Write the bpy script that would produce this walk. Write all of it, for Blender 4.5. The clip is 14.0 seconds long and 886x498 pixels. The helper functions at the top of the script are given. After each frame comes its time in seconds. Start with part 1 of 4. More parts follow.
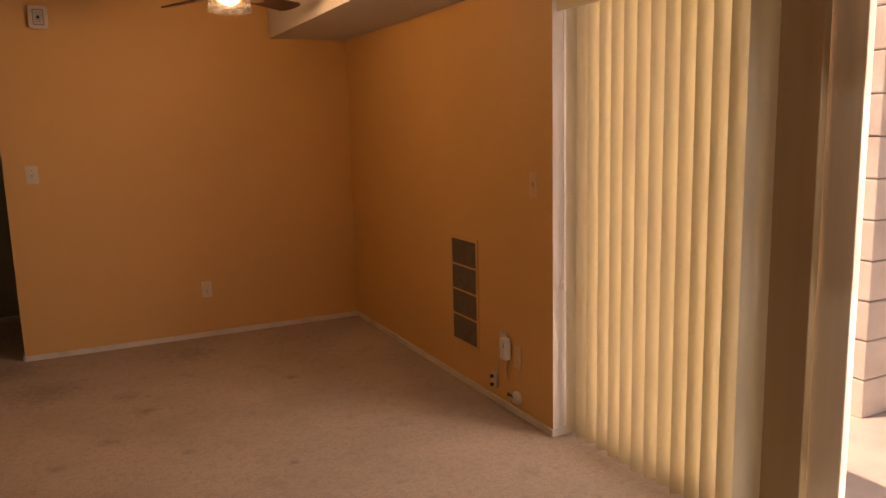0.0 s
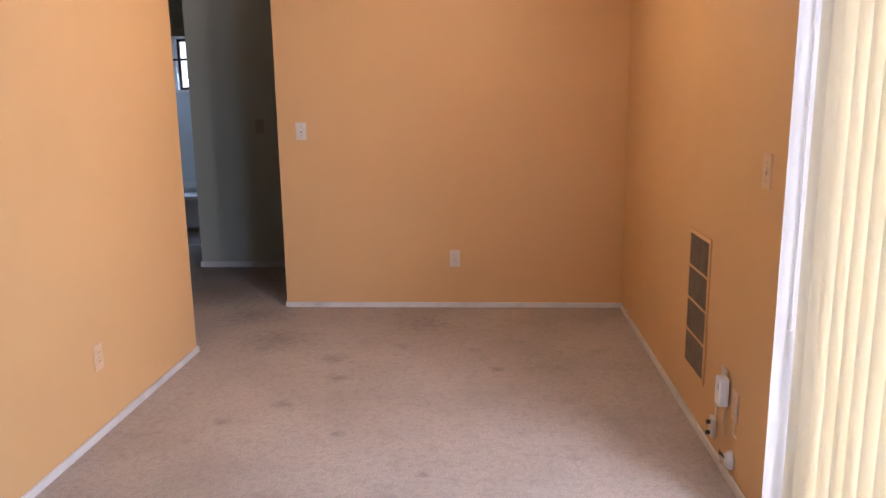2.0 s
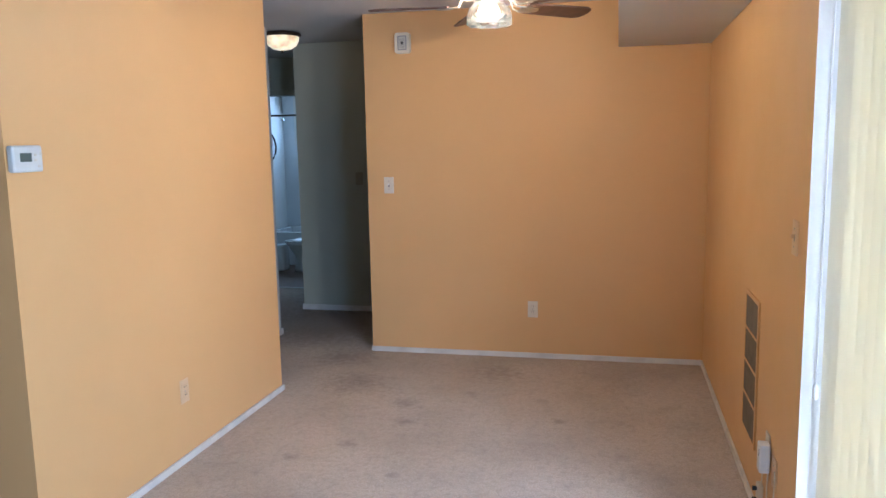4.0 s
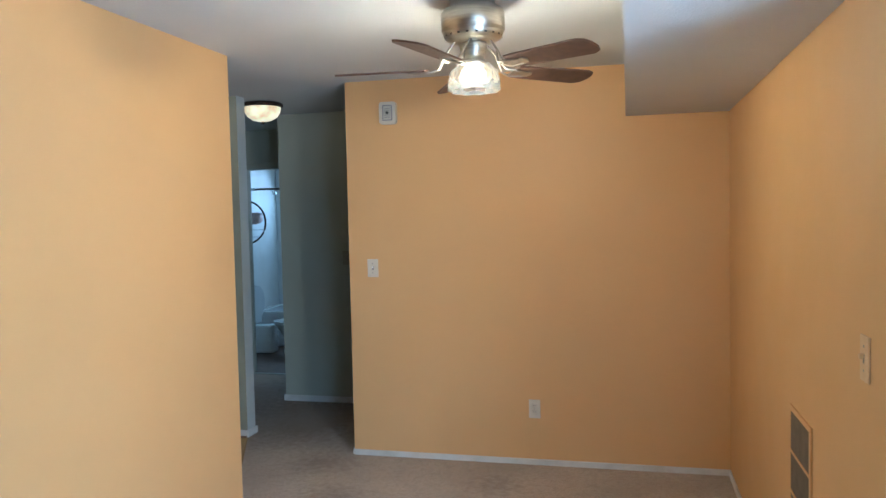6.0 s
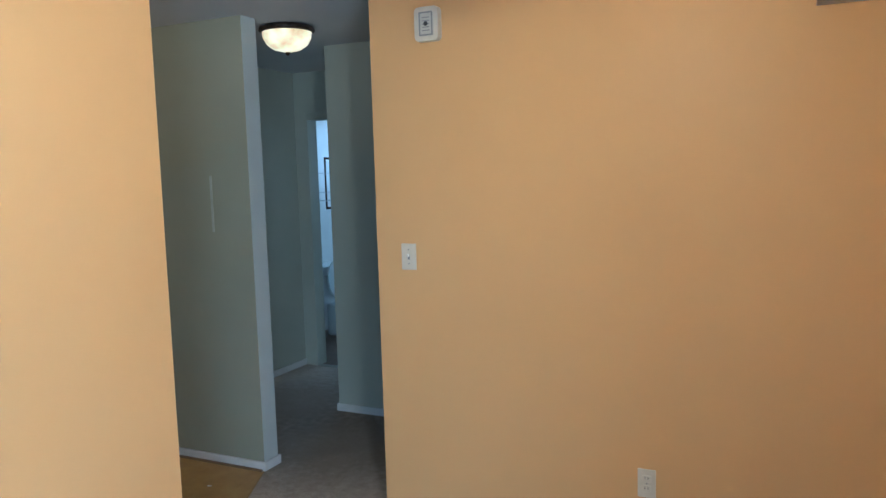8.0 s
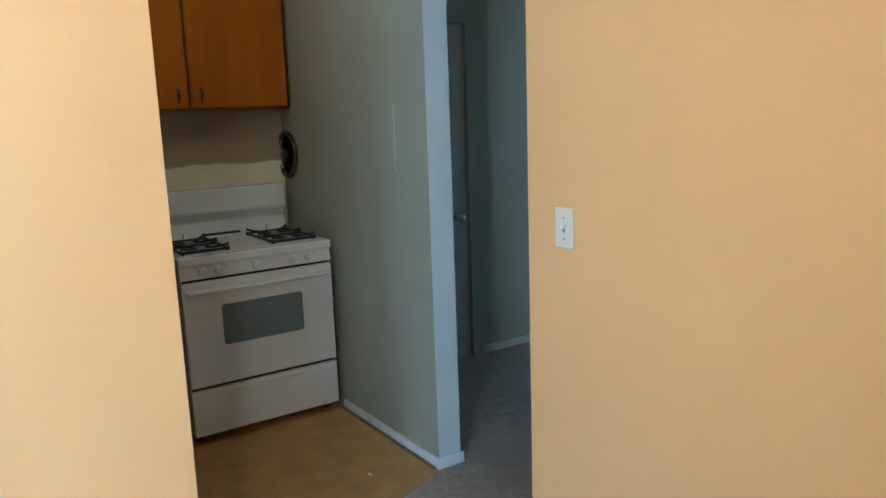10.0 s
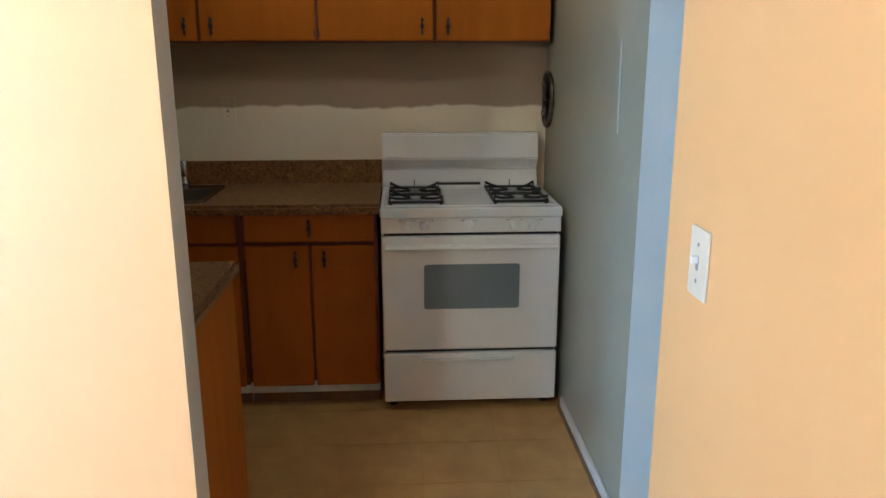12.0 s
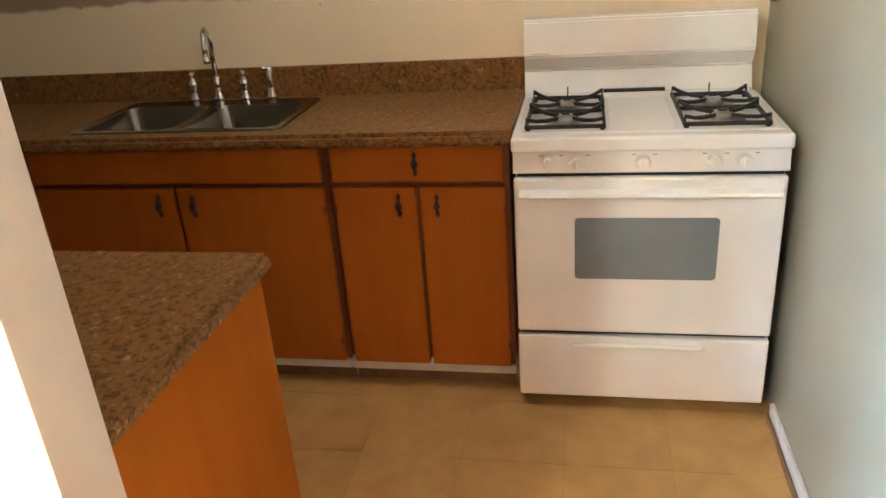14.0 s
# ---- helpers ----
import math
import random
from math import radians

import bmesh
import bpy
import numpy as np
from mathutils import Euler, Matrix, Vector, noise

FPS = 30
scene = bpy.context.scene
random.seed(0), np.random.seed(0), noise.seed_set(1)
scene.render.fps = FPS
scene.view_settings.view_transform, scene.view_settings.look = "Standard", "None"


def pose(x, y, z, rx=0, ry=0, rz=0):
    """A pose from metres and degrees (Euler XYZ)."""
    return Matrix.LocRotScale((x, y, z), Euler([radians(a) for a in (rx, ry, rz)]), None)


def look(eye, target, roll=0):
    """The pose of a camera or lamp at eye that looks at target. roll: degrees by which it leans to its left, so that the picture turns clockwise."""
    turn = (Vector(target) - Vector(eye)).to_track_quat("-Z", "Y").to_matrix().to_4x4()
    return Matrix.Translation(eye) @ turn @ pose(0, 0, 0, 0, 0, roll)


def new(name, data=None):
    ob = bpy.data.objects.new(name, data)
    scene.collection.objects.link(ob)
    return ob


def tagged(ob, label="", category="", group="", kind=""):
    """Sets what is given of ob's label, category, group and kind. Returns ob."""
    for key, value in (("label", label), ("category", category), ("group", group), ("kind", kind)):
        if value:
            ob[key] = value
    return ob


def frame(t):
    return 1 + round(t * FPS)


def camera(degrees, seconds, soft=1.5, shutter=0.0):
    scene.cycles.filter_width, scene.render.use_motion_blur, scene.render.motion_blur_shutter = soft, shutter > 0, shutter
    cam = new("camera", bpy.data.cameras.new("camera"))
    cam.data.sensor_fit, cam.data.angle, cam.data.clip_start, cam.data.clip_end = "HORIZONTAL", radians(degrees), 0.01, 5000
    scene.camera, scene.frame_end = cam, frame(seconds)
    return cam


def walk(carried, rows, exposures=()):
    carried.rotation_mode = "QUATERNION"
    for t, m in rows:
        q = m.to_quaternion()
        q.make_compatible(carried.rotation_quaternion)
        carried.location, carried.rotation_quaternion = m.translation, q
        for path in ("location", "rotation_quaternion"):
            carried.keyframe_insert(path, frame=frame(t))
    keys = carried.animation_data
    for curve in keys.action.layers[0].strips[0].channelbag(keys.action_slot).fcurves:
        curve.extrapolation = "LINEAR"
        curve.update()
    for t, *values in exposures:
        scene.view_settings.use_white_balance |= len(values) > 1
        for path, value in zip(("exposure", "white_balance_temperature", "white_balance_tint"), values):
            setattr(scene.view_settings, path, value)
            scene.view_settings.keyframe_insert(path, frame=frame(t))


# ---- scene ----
cam = camera(60.8, 14.0)
PATH = [
    (0, (0.385, -5.483, 1.461), (1.249, -3.708, 1.135), -1.5),
    (0.5, (0.708, -5.29, 1.472), (1.298, -3.409, 1.135), -2.4),
    (1, (0.932, -5.236, 1.46), (1.207, -3.284, 1.12), -0.3),
    (1.5, (1.207, -5.095, 1.439), (1.243, -3.131, 1.061), -1.2),
    (2, (1.405, -5.013, 1.426), (1.283, -3.057, 1.029), -0.8),
    (2.5, (1.615, -5.056, 1.439), (1.198, -3.148, 1.01), 0.7),
    (3, (1.719, -5.097, 1.441), (1.256, -3.217, 0.941), -0.4),
    (3.5, (1.738, -5.11, 1.457), (1.282, -3.225, 0.967), -0.8),
    (4, (1.739, -5.135, 1.499), (1.289, -3.206, 1.221), -1.1),
    (4.2, (1.752, -5.125, 1.506), (1.291, -3.19, 1.303), -0.6),
    (6.3, (1.734, -4.331, 1.576), (1.244, -2.394, 1.483), -1.7),
    (6.5, (1.733, -4.16, 1.587), (1.112, -2.262, 1.476), -1.2),
    (7, (1.728, -3.73, 1.551), (0.991, -1.877, 1.386), -0.7),
    (7.2, (1.699, -3.555, 1.561), (0.959, -1.706, 1.386), -1.1),
    (9.3, (1.744, -1.94, 1.583), (0.381, -0.506, 1.287), -2.4),
    (9.5, (1.763, -1.81, 1.572), (0.301, -0.48, 1.267), -2.7),
    (10, (1.704, -1.454, 1.549), (0.071, -0.358, 1.186), -2.0),
    (10.5, (1.725, -1.127, 1.551), (-0.039, -0.255, 1.192), -0.2),
    (11, (1.684, -0.868, 1.542), (-0.202, -0.326, 1.152), -0.8),
    (11.5, (1.509, -0.669, 1.548), (-0.419, -0.344, 1.126), -0.2),
    (12, (1.304, -0.476, 1.534), (-0.631, -0.373, 1.037), -0.1),
    (12.5, (1.073, -0.399, 1.529), (-0.849, -0.529, 0.99), -1.0),
    (13, (0.798, -0.38, 1.554), (-1.09, -0.496, 0.905), -2.4),
    (13.5, (0.536, -0.339, 1.521), (-1.295, -0.663, 0.784), -4.6),
    (14, (0.324, -0.362, 1.513), (-1.469, -0.732, 0.709), -4.3),
]
EXPOSURES = [(0, -0.18, 12000, 53), (0.5, 0.5, 11800, 52), (1, 0.68, 8500, 50), (1.5, 0.95, 6500, 43), (2, 1.2, 5950, 36), (2.5, 1.33, 5550, 31), (3.5, 1.28, 5150, 23), (4.2, 1.26, 5150, 18),
             (6.5, 1.25, 4850, 8), (7.2, 1.28, 4820, 8), (9.5, 1.7, 4550, 2), (10, 1.82, 4500, 2), (11, 2.12, 4550, 5), (12, 2.38, 4600, 8), (12.5, 2.52, 4650, 10), (13.2, 2.98, 4850, 13), (14, 3.82, 5150, 14)]
walk(cam, [(t, look(eye, target, roll)) for t, eye, target, roll in PATH], EXPOSURES)

# ---------------- light ----------------
world = bpy.data.worlds.new("sky")
scene.world = world
world.use_nodes = True
wn = world.node_tree
sky = wn.nodes.new("ShaderNodeTexSky")
sky.sky_type = "NISHITA"
sky.sun_disc = False
sky.sun_elevation = radians(74.9)
sky.sun_rotation = radians(291.8)
wn.links.new(sky.outputs[0], wn.nodes["Background"].inputs[0])
wn.nodes["Background"].inputs[1].default_value = 0.15

sun_data = bpy.data.lights.new("sun", "SUN")
sun_data.energy = 5.0
sun_data.angle = radians(0.5)
sun_data.color = (1.0, 0.95, 0.88)
sun = new("sun", sun_data)
sun.matrix_world = look((0, 0, 20), (20 * 0.25, -20 * 0.1, 0))


def area(name, m, sx, sy, watts, color):
    d = bpy.data.lights.new(name, "AREA")
    d.shape, d.size, d.size_y, d.energy, d.color = "RECTANGLE", sx, sy, watts, color
    ob = new(name, d)
    ob.matrix_world = m
    return ob


def bulb(name, place, watts, color, radius):
    d = bpy.data.lights.new(name, "POINT")
    d.energy, d.color, d.shadow_soft_size = watts, color, radius
    ob = new(name, d)
    ob.location = place
    return ob


# sky light in the openings of the patio door and of the bathroom window
for z in (0.40, 1.02, 1.64):
    area("patio_daylight", look((2.44, -4.56, z), (1.44, -4.56, z - 0.62)), 1.05, 0.6, 11.0, (0.54, 0.80, 1.0))
area("blind_daylight", look((2.54, -3.42, 1.02), (0, -3.42, 1.02)), 1.4, 1.9, 62, (0.80, 0.91, 1.0))
area("bath_daylight", look((-1.98, 4.39, 1.85), (-1.98, 2.5, 1.0)), 0.85, 0.55, 4.5, (0.52, 0.79, 1.0))
bulb("fan_bulb", (1.15, -1.6, 2.085), 0.8, (1.0, 0.78, 0.5), 0.06)
bulb("kitchen_bulb", (-1.58, -0.8, 2.24), 1.7, (1.0, 0.74, 0.40), 0.09)
bulb("hall_bulb", (-0.88, 0.60, 2.33), 0.32, (1.0, 0.72, 0.42), 0.03)


# ---------------- materials ----------------
def mat(name, color, rough=0.6, metal=0.0, color2=None, scale=8.0, mix_lo=0.35, mix_hi=0.65, bump=0.0, bump_scale=60.0,
        rough_var=0.0, spec=None, coat=0.0, emit=None, strength=0.0, transmission=0.0, ior=1.45, stretch=None, vary=0.0):
    m = bpy.data.materials.new(name)
    m.use_nodes = True
    t = m.node_tree
    n, l = t.nodes, t.links
    b = n["Principled BSDF"]
    b.inputs["Base Color"].default_value = (*color, 1)
    b.inputs["Roughness"].default_value = rough
    b.inputs["Metallic"].default_value = metal
    b.inputs["IOR"].default_value = ior
    if spec is not None:
        b.inputs["Specular IOR Level"].default_value = spec
    b.inputs["Coat Weight"].default_value = coat
    b.inputs["Transmission Weight"].default_value = transmission
    if emit:
        b.inputs["Emission Color"].default_value = (*emit, 1)
        b.inputs["Emission Strength"].default_value = strength
    geo = n.new("ShaderNodeNewGeometry")
    where = geo.outputs["Position"]
    if stretch:
        mp = n.new("ShaderNodeMapping")
        mp.inputs["Scale"].default_value = stretch
        l.new(where, mp.inputs["Vector"])
        where = mp.outputs["Vector"]
    col = None
    if color2:
        nz = n.new("ShaderNodeTexNoise")
        nz.inputs["Scale"].default_value = scale
        nz.inputs["Detail"].default_value = 6
        l.new(where, nz.inputs["Vector"])
        r = n.new("ShaderNodeMapRange")
        r.inputs["From Min"].default_value, r.inputs["From Max"].default_value = mix_lo, mix_hi
        l.new(nz.outputs["Fac"], r.inputs["Value"])
        mx = n.new("ShaderNodeMix")
        mx.data_type = "RGBA"
        mx.inputs["A"].default_value, mx.inputs["B"].default_value = (*color, 1), (*color2, 1)
        l.new(r.outputs["Result"], mx.inputs["Factor"])
        col = mx.outputs["Result"]
        l.new(col, b.inputs["Base Color"])
    if vary:
        oi = n.new("ShaderNodeObjectInfo")
        hs = n.new("ShaderNodeHueSaturation")
        r3 = n.new("ShaderNodeMapRange")
        r3.inputs["To Min"].default_value, r3.inputs["To Max"].default_value = 1 - vary, 1 + vary
        l.new(oi.outputs["Random"], r3.inputs["Value"])
        l.new(r3.outputs["Result"], hs.inputs["Value"])
        if col:
            l.new(col, hs.inputs["Color"])
        else:
            hs.inputs["Color"].default_value = (*color, 1)
        col = hs.outputs["Color"]
        l.new(col, b.inputs["Base Color"])
    if rough_var:
        n2 = n.new("ShaderNodeTexNoise")
        n2.inputs["Scale"].default_value = 5.0
        n2.inputs["Detail"].default_value = 4
        l.new(where, n2.inputs["Vector"])
        r2 = n.new("ShaderNodeMapRange")
        r2.inputs["To Min"].default_value, r2.inputs["To Max"].default_value = max(0.02, rough - rough_var), min(1, rough + rough_var)
        l.new(n2.outputs["Fac"], r2.inputs["Value"])
        l.new(r2.outputs["Result"], b.inputs["Roughness"])
    if bump:
        n3 = n.new("ShaderNodeTexNoise")
        n3.inputs["Scale"].default_value = bump_scale
        n3.inputs["Detail"].default_value = 3
        l.new(where, n3.inputs["Vector"])
        bp = n.new("ShaderNodeBump")
        bp.inputs["Strength"].default_value = bump
        bp.inputs["Distance"].default_value = 0.004
        l.new(n3.outputs["Fac"], bp.inputs["Height"])
        l.new(bp.outputs["Normal"], b.inputs["Normal"])
    return m


PEACH = mat("peach_wall_paint", (0.68, 0.404, 0.166), 0.5, color2=(0.655, 0.386, 0.155), scale=1.4, bump=0.06, bump_scale=140, rough_var=0.08)
# off-white darkened to hold the shade on the partition's kitchen face
WHITE = mat("darkened_offwhite_paint", (0.31, 0.302, 0.222), 0.36, color2=(0.285, 0.277, 0.2), scale=1.1, bump=0.05, bump_scale=140, rough_var=0.05)
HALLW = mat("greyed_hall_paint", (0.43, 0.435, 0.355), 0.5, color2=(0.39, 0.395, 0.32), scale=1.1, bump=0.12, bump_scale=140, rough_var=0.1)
CREAMW = mat("cream_wall_end_paint", (0.60, 0.55, 0.46), 0.45, color2=(0.55, 0.50, 0.41), scale=2.0, bump=0.06, bump_scale=140)
# lighter copy of the same off-white, for the daylit end of the partition
LITENDW = mat("lit_partition_end_paint", (0.56, 0.575, 0.54), 0.4, color2=(0.52, 0.53, 0.49), scale=2.0, bump=0.05, bump_scale=140)
JAMB = mat("white_jamb_paint", (0.82, 0.81, 0.77), 0.4, color2=(0.74, 0.72, 0.66), scale=2.5, bump=0.08, bump_scale=90)
TRIM = mat("white_trim_paint", (0.66, 0.64, 0.6), 0.4, color2=(0.5, 0.475, 0.43), scale=7.0, mix_lo=0.45, mix_hi=0.8, bump=0.1, bump_scale=60)
CEIL = mat("white_textured_ceiling", (0.62, 0.61, 0.585), 0.9, color2=(0.57, 0.56, 0.535), scale=1.2, bump=0.5, bump_scale=110)
ENAMEL = mat("white_enamel", (0.80, 0.80, 0.78), 0.22, color2=(0.76, 0.755, 0.73), scale=3.0, rough_var=0.06, coat=0.3)
GAP = mat("dark_gap", (0.02, 0.02, 0.02), 0.8)
IRON = mat("black_cast_iron", (0.018, 0.018, 0.02), 0.55, color2=(0.035, 0.033, 0.03), scale=40, bump=0.3, bump_scale=200)
OVENGLASS = mat("grey_oven_glass", (0.20, 0.235, 0.25), 0.12, color2=(0.18, 0.21, 0.225), scale=4, spec=0.6)
KNOBM = mat("white_plastic", (0.78, 0.77, 0.74), 0.35, color2=(0.73, 0.72, 0.69), scale=30)
PLATE = mat("ivory_plastic", (0.66, 0.60, 0.49), 0.35, color2=(0.61, 0.555, 0.45), scale=25)
PEACHPLATE = mat("peach_painted_plastic", (0.70, 0.49, 0.28), 0.4, color2=(0.66, 0.455, 0.26), scale=20)
GREYP = mat("grey_print", (0.25, 0.25, 0.25), 0.6)
DARKP = mat("dark_plastic", (0.03, 0.03, 0.03), 0.5)
ALU = mat("burner_aluminium", (0.42, 0.42, 0.41), 0.45, metal=1.0, color2=(0.28, 0.275, 0.26), scale=30)
STEEL = mat("satin_stainless", (0.27, 0.25, 0.215), 0.21, metal=1.0, color2=(0.22, 0.205, 0.175), scale=9, rough_var=0.04)
CHROME = mat("chrome", (0.8, 0.8, 0.8), 0.08, metal=1.0, color2=(0.7, 0.7, 0.7), scale=20)
NICKEL = mat("brushed_nickel", (0.52, 0.49, 0.42), 0.3, metal=1.0, color2=(0.42, 0.39, 0.33), scale=15, stretch=(1, 1, 10))
TARNISH = mat("tarnished_metal", (0.16, 0.14, 0.11), 0.42, metal=0.8, color2=(0.06, 0.05, 0.04), scale=25, bump=0.2, bump_scale=80)
BRONZE = mat("dark_bronze", (0.05, 0.035, 0.025), 0.45, metal=0.7, color2=(0.09, 0.06, 0.04), scale=30)
BLADE = mat("walnut_fan_blade", (0.115, 0.055, 0.03), 0.5, color2=(0.07, 0.035, 0.02), scale=6, stretch=(4, 4, 1))
CABINET = mat("orange_wood_veneer", (0.39, 0.118, 0.003), 0.5, spec=0.06, color2=(0.355, 0.105, 0.003), scale=3.0, stretch=(6, 6, 0.7), bump=0.05, bump_scale=30, rough_var=0.1)
CABEDGE = mat("dark_wood_edge", (0.20, 0.056, 0.012), 0.5, color2=(0.14, 0.04, 0.01), scale=9, stretch=(4, 4, 1))
KICK = mat("cream_toe_kick", (0.66, 0.61, 0.5), 0.5, color2=(0.5, 0.44, 0.34), scale=9)
VINYLTRIM = mat("brown_vinyl_base", (0.22, 0.13, 0.06), 0.5, color2=(0.15, 0.09, 0.045), scale=12)
GROUT = mat("tile_joint", (0.38, 0.225, 0.072), 0.6, color2=(0.28, 0.165, 0.055), scale=20)
TILE = mat("tan_vinyl_tile", (0.48, 0.285, 0.088), 0.45, color2=(0.385, 0.22, 0.064), scale=9, mix_lo=0.34, mix_hi=0.7, bump=0.1, bump_scale=50, rough_var=0.1, vary=0.03)
VANE = mat("beige_vinyl_vane", (0.70, 0.64, 0.49), 0.5, color2=(0.66, 0.60, 0.455), scale=1.5, stretch=(1, 1, 0.2))
ALUFRAME = mat("brown_door_frame", (0.34, 0.225, 0.115), 0.5, color2=(0.31, 0.20, 0.10), scale=3, stretch=(8, 8, 0.15))
LIGHTFRAME = mat("beige_door_frame", (0.55, 0.46, 0.34), 0.5, color2=(0.51, 0.42, 0.30), scale=3, stretch=(8, 8, 0.15))
GLASS = mat("clear_glass", (0.95, 0.97, 0.96), 0.02, transmission=1.0)
SHADE = mat("clear_ribbed_glass", (1.0, 0.97, 0.9), 0.13, transmission=1.0)
BULB = mat("lit_bulb", (1, 0.9, 0.7), 0.5, emit=(1.0, 0.82, 0.52), strength=110)
BOWL = mat("lit_alabaster_glass", (1.0, 0.82, 0.46), 0.4, color2=(0.6, 0.4, 0.17), scale=11, mix_lo=0.42, mix_hi=0.7, emit=(1.0, 0.66, 0.36), strength=0.42)
PORCELAIN = mat("white_porcelain", (0.8, 0.8, 0.78), 0.15, color2=(0.74, 0.74, 0.72), scale=4, coat=0.5)
SURROUND = mat("white_shower_panel", (0.76, 0.78, 0.78), 0.25, color2=(0.7, 0.72, 0.73), scale=3)
BATHTILE = mat("brown_bath_floor", (0.2, 0.12, 0.075), 0.4, color2=(0.14, 0.085, 0.055), scale=10)
GRILLE = mat("grey_brown_grille", (0.15, 0.115, 0.085), 0.6, color2=(0.11, 0.085, 0.06), scale=20)
BLOCK = mat("white_painted_block", (0.78, 0.76, 0.71), 0.8, color2=(0.68, 0.66, 0.6), scale=6, bump=0.5, bump_scale=40, vary=0.04)
MORTAR = mat("grey_mortar", (0.4, 0.38, 0.35), 0.9, color2=(0.3, 0.29, 0.27), scale=20)
CONCRETE = mat("pale_concrete", (0.52, 0.50, 0.46), 0.85, color2=(0.42, 0.40, 0.37), scale=3, bump=0.3, bump_scale=50)
STUCCO = mat("cream_stucco", (0.62, 0.56, 0.46), 0.9, color2=(0.55, 0.5, 0.4), scale=2, bump=0.6, bump_scale=60)
LEAF = mat("dark_green_leaf", (0.055, 0.10, 0.03), 0.5, color2=(0.09, 0.14, 0.045), scale=6)
TWIG = mat("brown_twig", (0.12, 0.08, 0.05), 0.8, color2=(0.08, 0.055, 0.035), scale=20)


def translucent(m, amount, color):
    t = m.node_tree
    b, out = t.nodes["Principled BSDF"], t.nodes["Material Output"]
    tr = t.nodes.new("ShaderNodeBsdfTranslucent")
    tr.inputs["Color"].default_value = (*color, 1)
    mx = t.nodes.new("ShaderNodeMixShader")
    mx.inputs[0].default_value = amount
    t.links.new(b.outputs[0], mx.inputs[1])
    t.links.new(tr.outputs[0], mx.inputs[2])
    t.links.new(mx.outputs[0], out.inputs["Surface"])


translucent(VANE, 0.54, (0.74, 0.67, 0.50))
translucent(LEAF, 0.25, (0.1, 0.2, 0.03))


def carpet_material():
    """Cut pile carpet: fibre grain, traffic lanes, scattered small stains, and hallway shade painted in."""
    m = mat("beige_carpet", (0.58, 0.475, 0.375), 0.95, color2=(0.47, 0.38, 0.295), scale=1.6, mix_lo=0.4, mix_hi=0.7, spec=0.1)
    t = m.node_tree
    n, l = t.nodes, t.links
    b = n["Principled BSDF"]
    b.inputs["Sheen Weight"].default_value = 0.12
    src = b.inputs["Base Color"].links[0].from_socket
    geo = n.new("ShaderNodeNewGeometry")

    def noise_tex(scale, detail, lo, hi):
        z = n.new("ShaderNodeTexNoise")
        z.inputs["Scale"].default_value, z.inputs["Detail"].default_value = scale, detail
        l.new(geo.outputs["Position"], z.inputs["Vector"])
        r = n.new("ShaderNodeMapRange")
        r.inputs["From Min"].default_value, r.inputs["From Max"].default_value = lo, hi
        l.new(z.outputs["Fac"], r.inputs["Value"])
        return z.outputs["Fac"], r.outputs["Result"]

    for scale, detail, lo, hi, colour, amount in ((130, 4, 0.35, 0.75, (0.2, 0.16, 0.125), 0.48), (38, 4, 0.45, 0.75, (0.24, 0.195, 0.15), 0.35), (14, 5, 0.5, 0.8, (0.23, 0.185, 0.15), 0.28),
                                                  (4.2, 7, 0.63, 0.72, (0.2, 0.155, 0.12), 0.25)):
        _, f = noise_tex(scale, detail, lo, hi)
        mul = n.new("ShaderNodeMath")
        mul.operation = "MULTIPLY"
        mul.inputs[1].default_value = amount
        l.new(f, mul.inputs[0])
        mx = n.new("ShaderNodeMix")
        mx.data_type = "RGBA"
        l.new(mul.outputs[0], mx.inputs["Factor"])
        l.new(src, mx.inputs["A"])
        mx.inputs["B"].default_value = (*colour, 1)
        src = mx.outputs["Result"]
    # spilled spots; the first two, wide ones paint the hallway's shade into the carpet
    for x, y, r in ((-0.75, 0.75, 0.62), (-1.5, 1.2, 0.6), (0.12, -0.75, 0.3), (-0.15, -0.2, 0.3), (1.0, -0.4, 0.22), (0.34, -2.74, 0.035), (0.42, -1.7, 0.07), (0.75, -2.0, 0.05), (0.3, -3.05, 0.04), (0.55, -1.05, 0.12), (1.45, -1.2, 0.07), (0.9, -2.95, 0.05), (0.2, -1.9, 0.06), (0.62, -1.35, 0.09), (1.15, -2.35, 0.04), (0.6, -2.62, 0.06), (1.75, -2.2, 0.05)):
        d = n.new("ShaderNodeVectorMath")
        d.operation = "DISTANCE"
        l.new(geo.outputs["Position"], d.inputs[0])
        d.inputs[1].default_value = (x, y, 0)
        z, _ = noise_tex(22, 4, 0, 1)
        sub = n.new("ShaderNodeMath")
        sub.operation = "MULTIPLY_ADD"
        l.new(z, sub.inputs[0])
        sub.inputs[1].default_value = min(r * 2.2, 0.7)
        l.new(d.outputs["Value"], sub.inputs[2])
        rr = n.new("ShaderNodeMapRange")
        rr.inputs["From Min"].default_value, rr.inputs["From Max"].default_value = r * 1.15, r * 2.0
        # the wide hallway shade patches darken more than the spots
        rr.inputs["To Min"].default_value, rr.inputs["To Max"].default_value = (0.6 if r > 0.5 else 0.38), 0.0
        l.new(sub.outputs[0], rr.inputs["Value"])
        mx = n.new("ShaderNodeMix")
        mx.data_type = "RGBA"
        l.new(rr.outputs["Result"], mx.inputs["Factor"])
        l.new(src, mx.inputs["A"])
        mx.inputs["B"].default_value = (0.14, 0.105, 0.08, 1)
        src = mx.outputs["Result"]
    l.new(src, b.inputs["Base Color"])
    z, _ = noise_tex(260, 3, 0, 1)
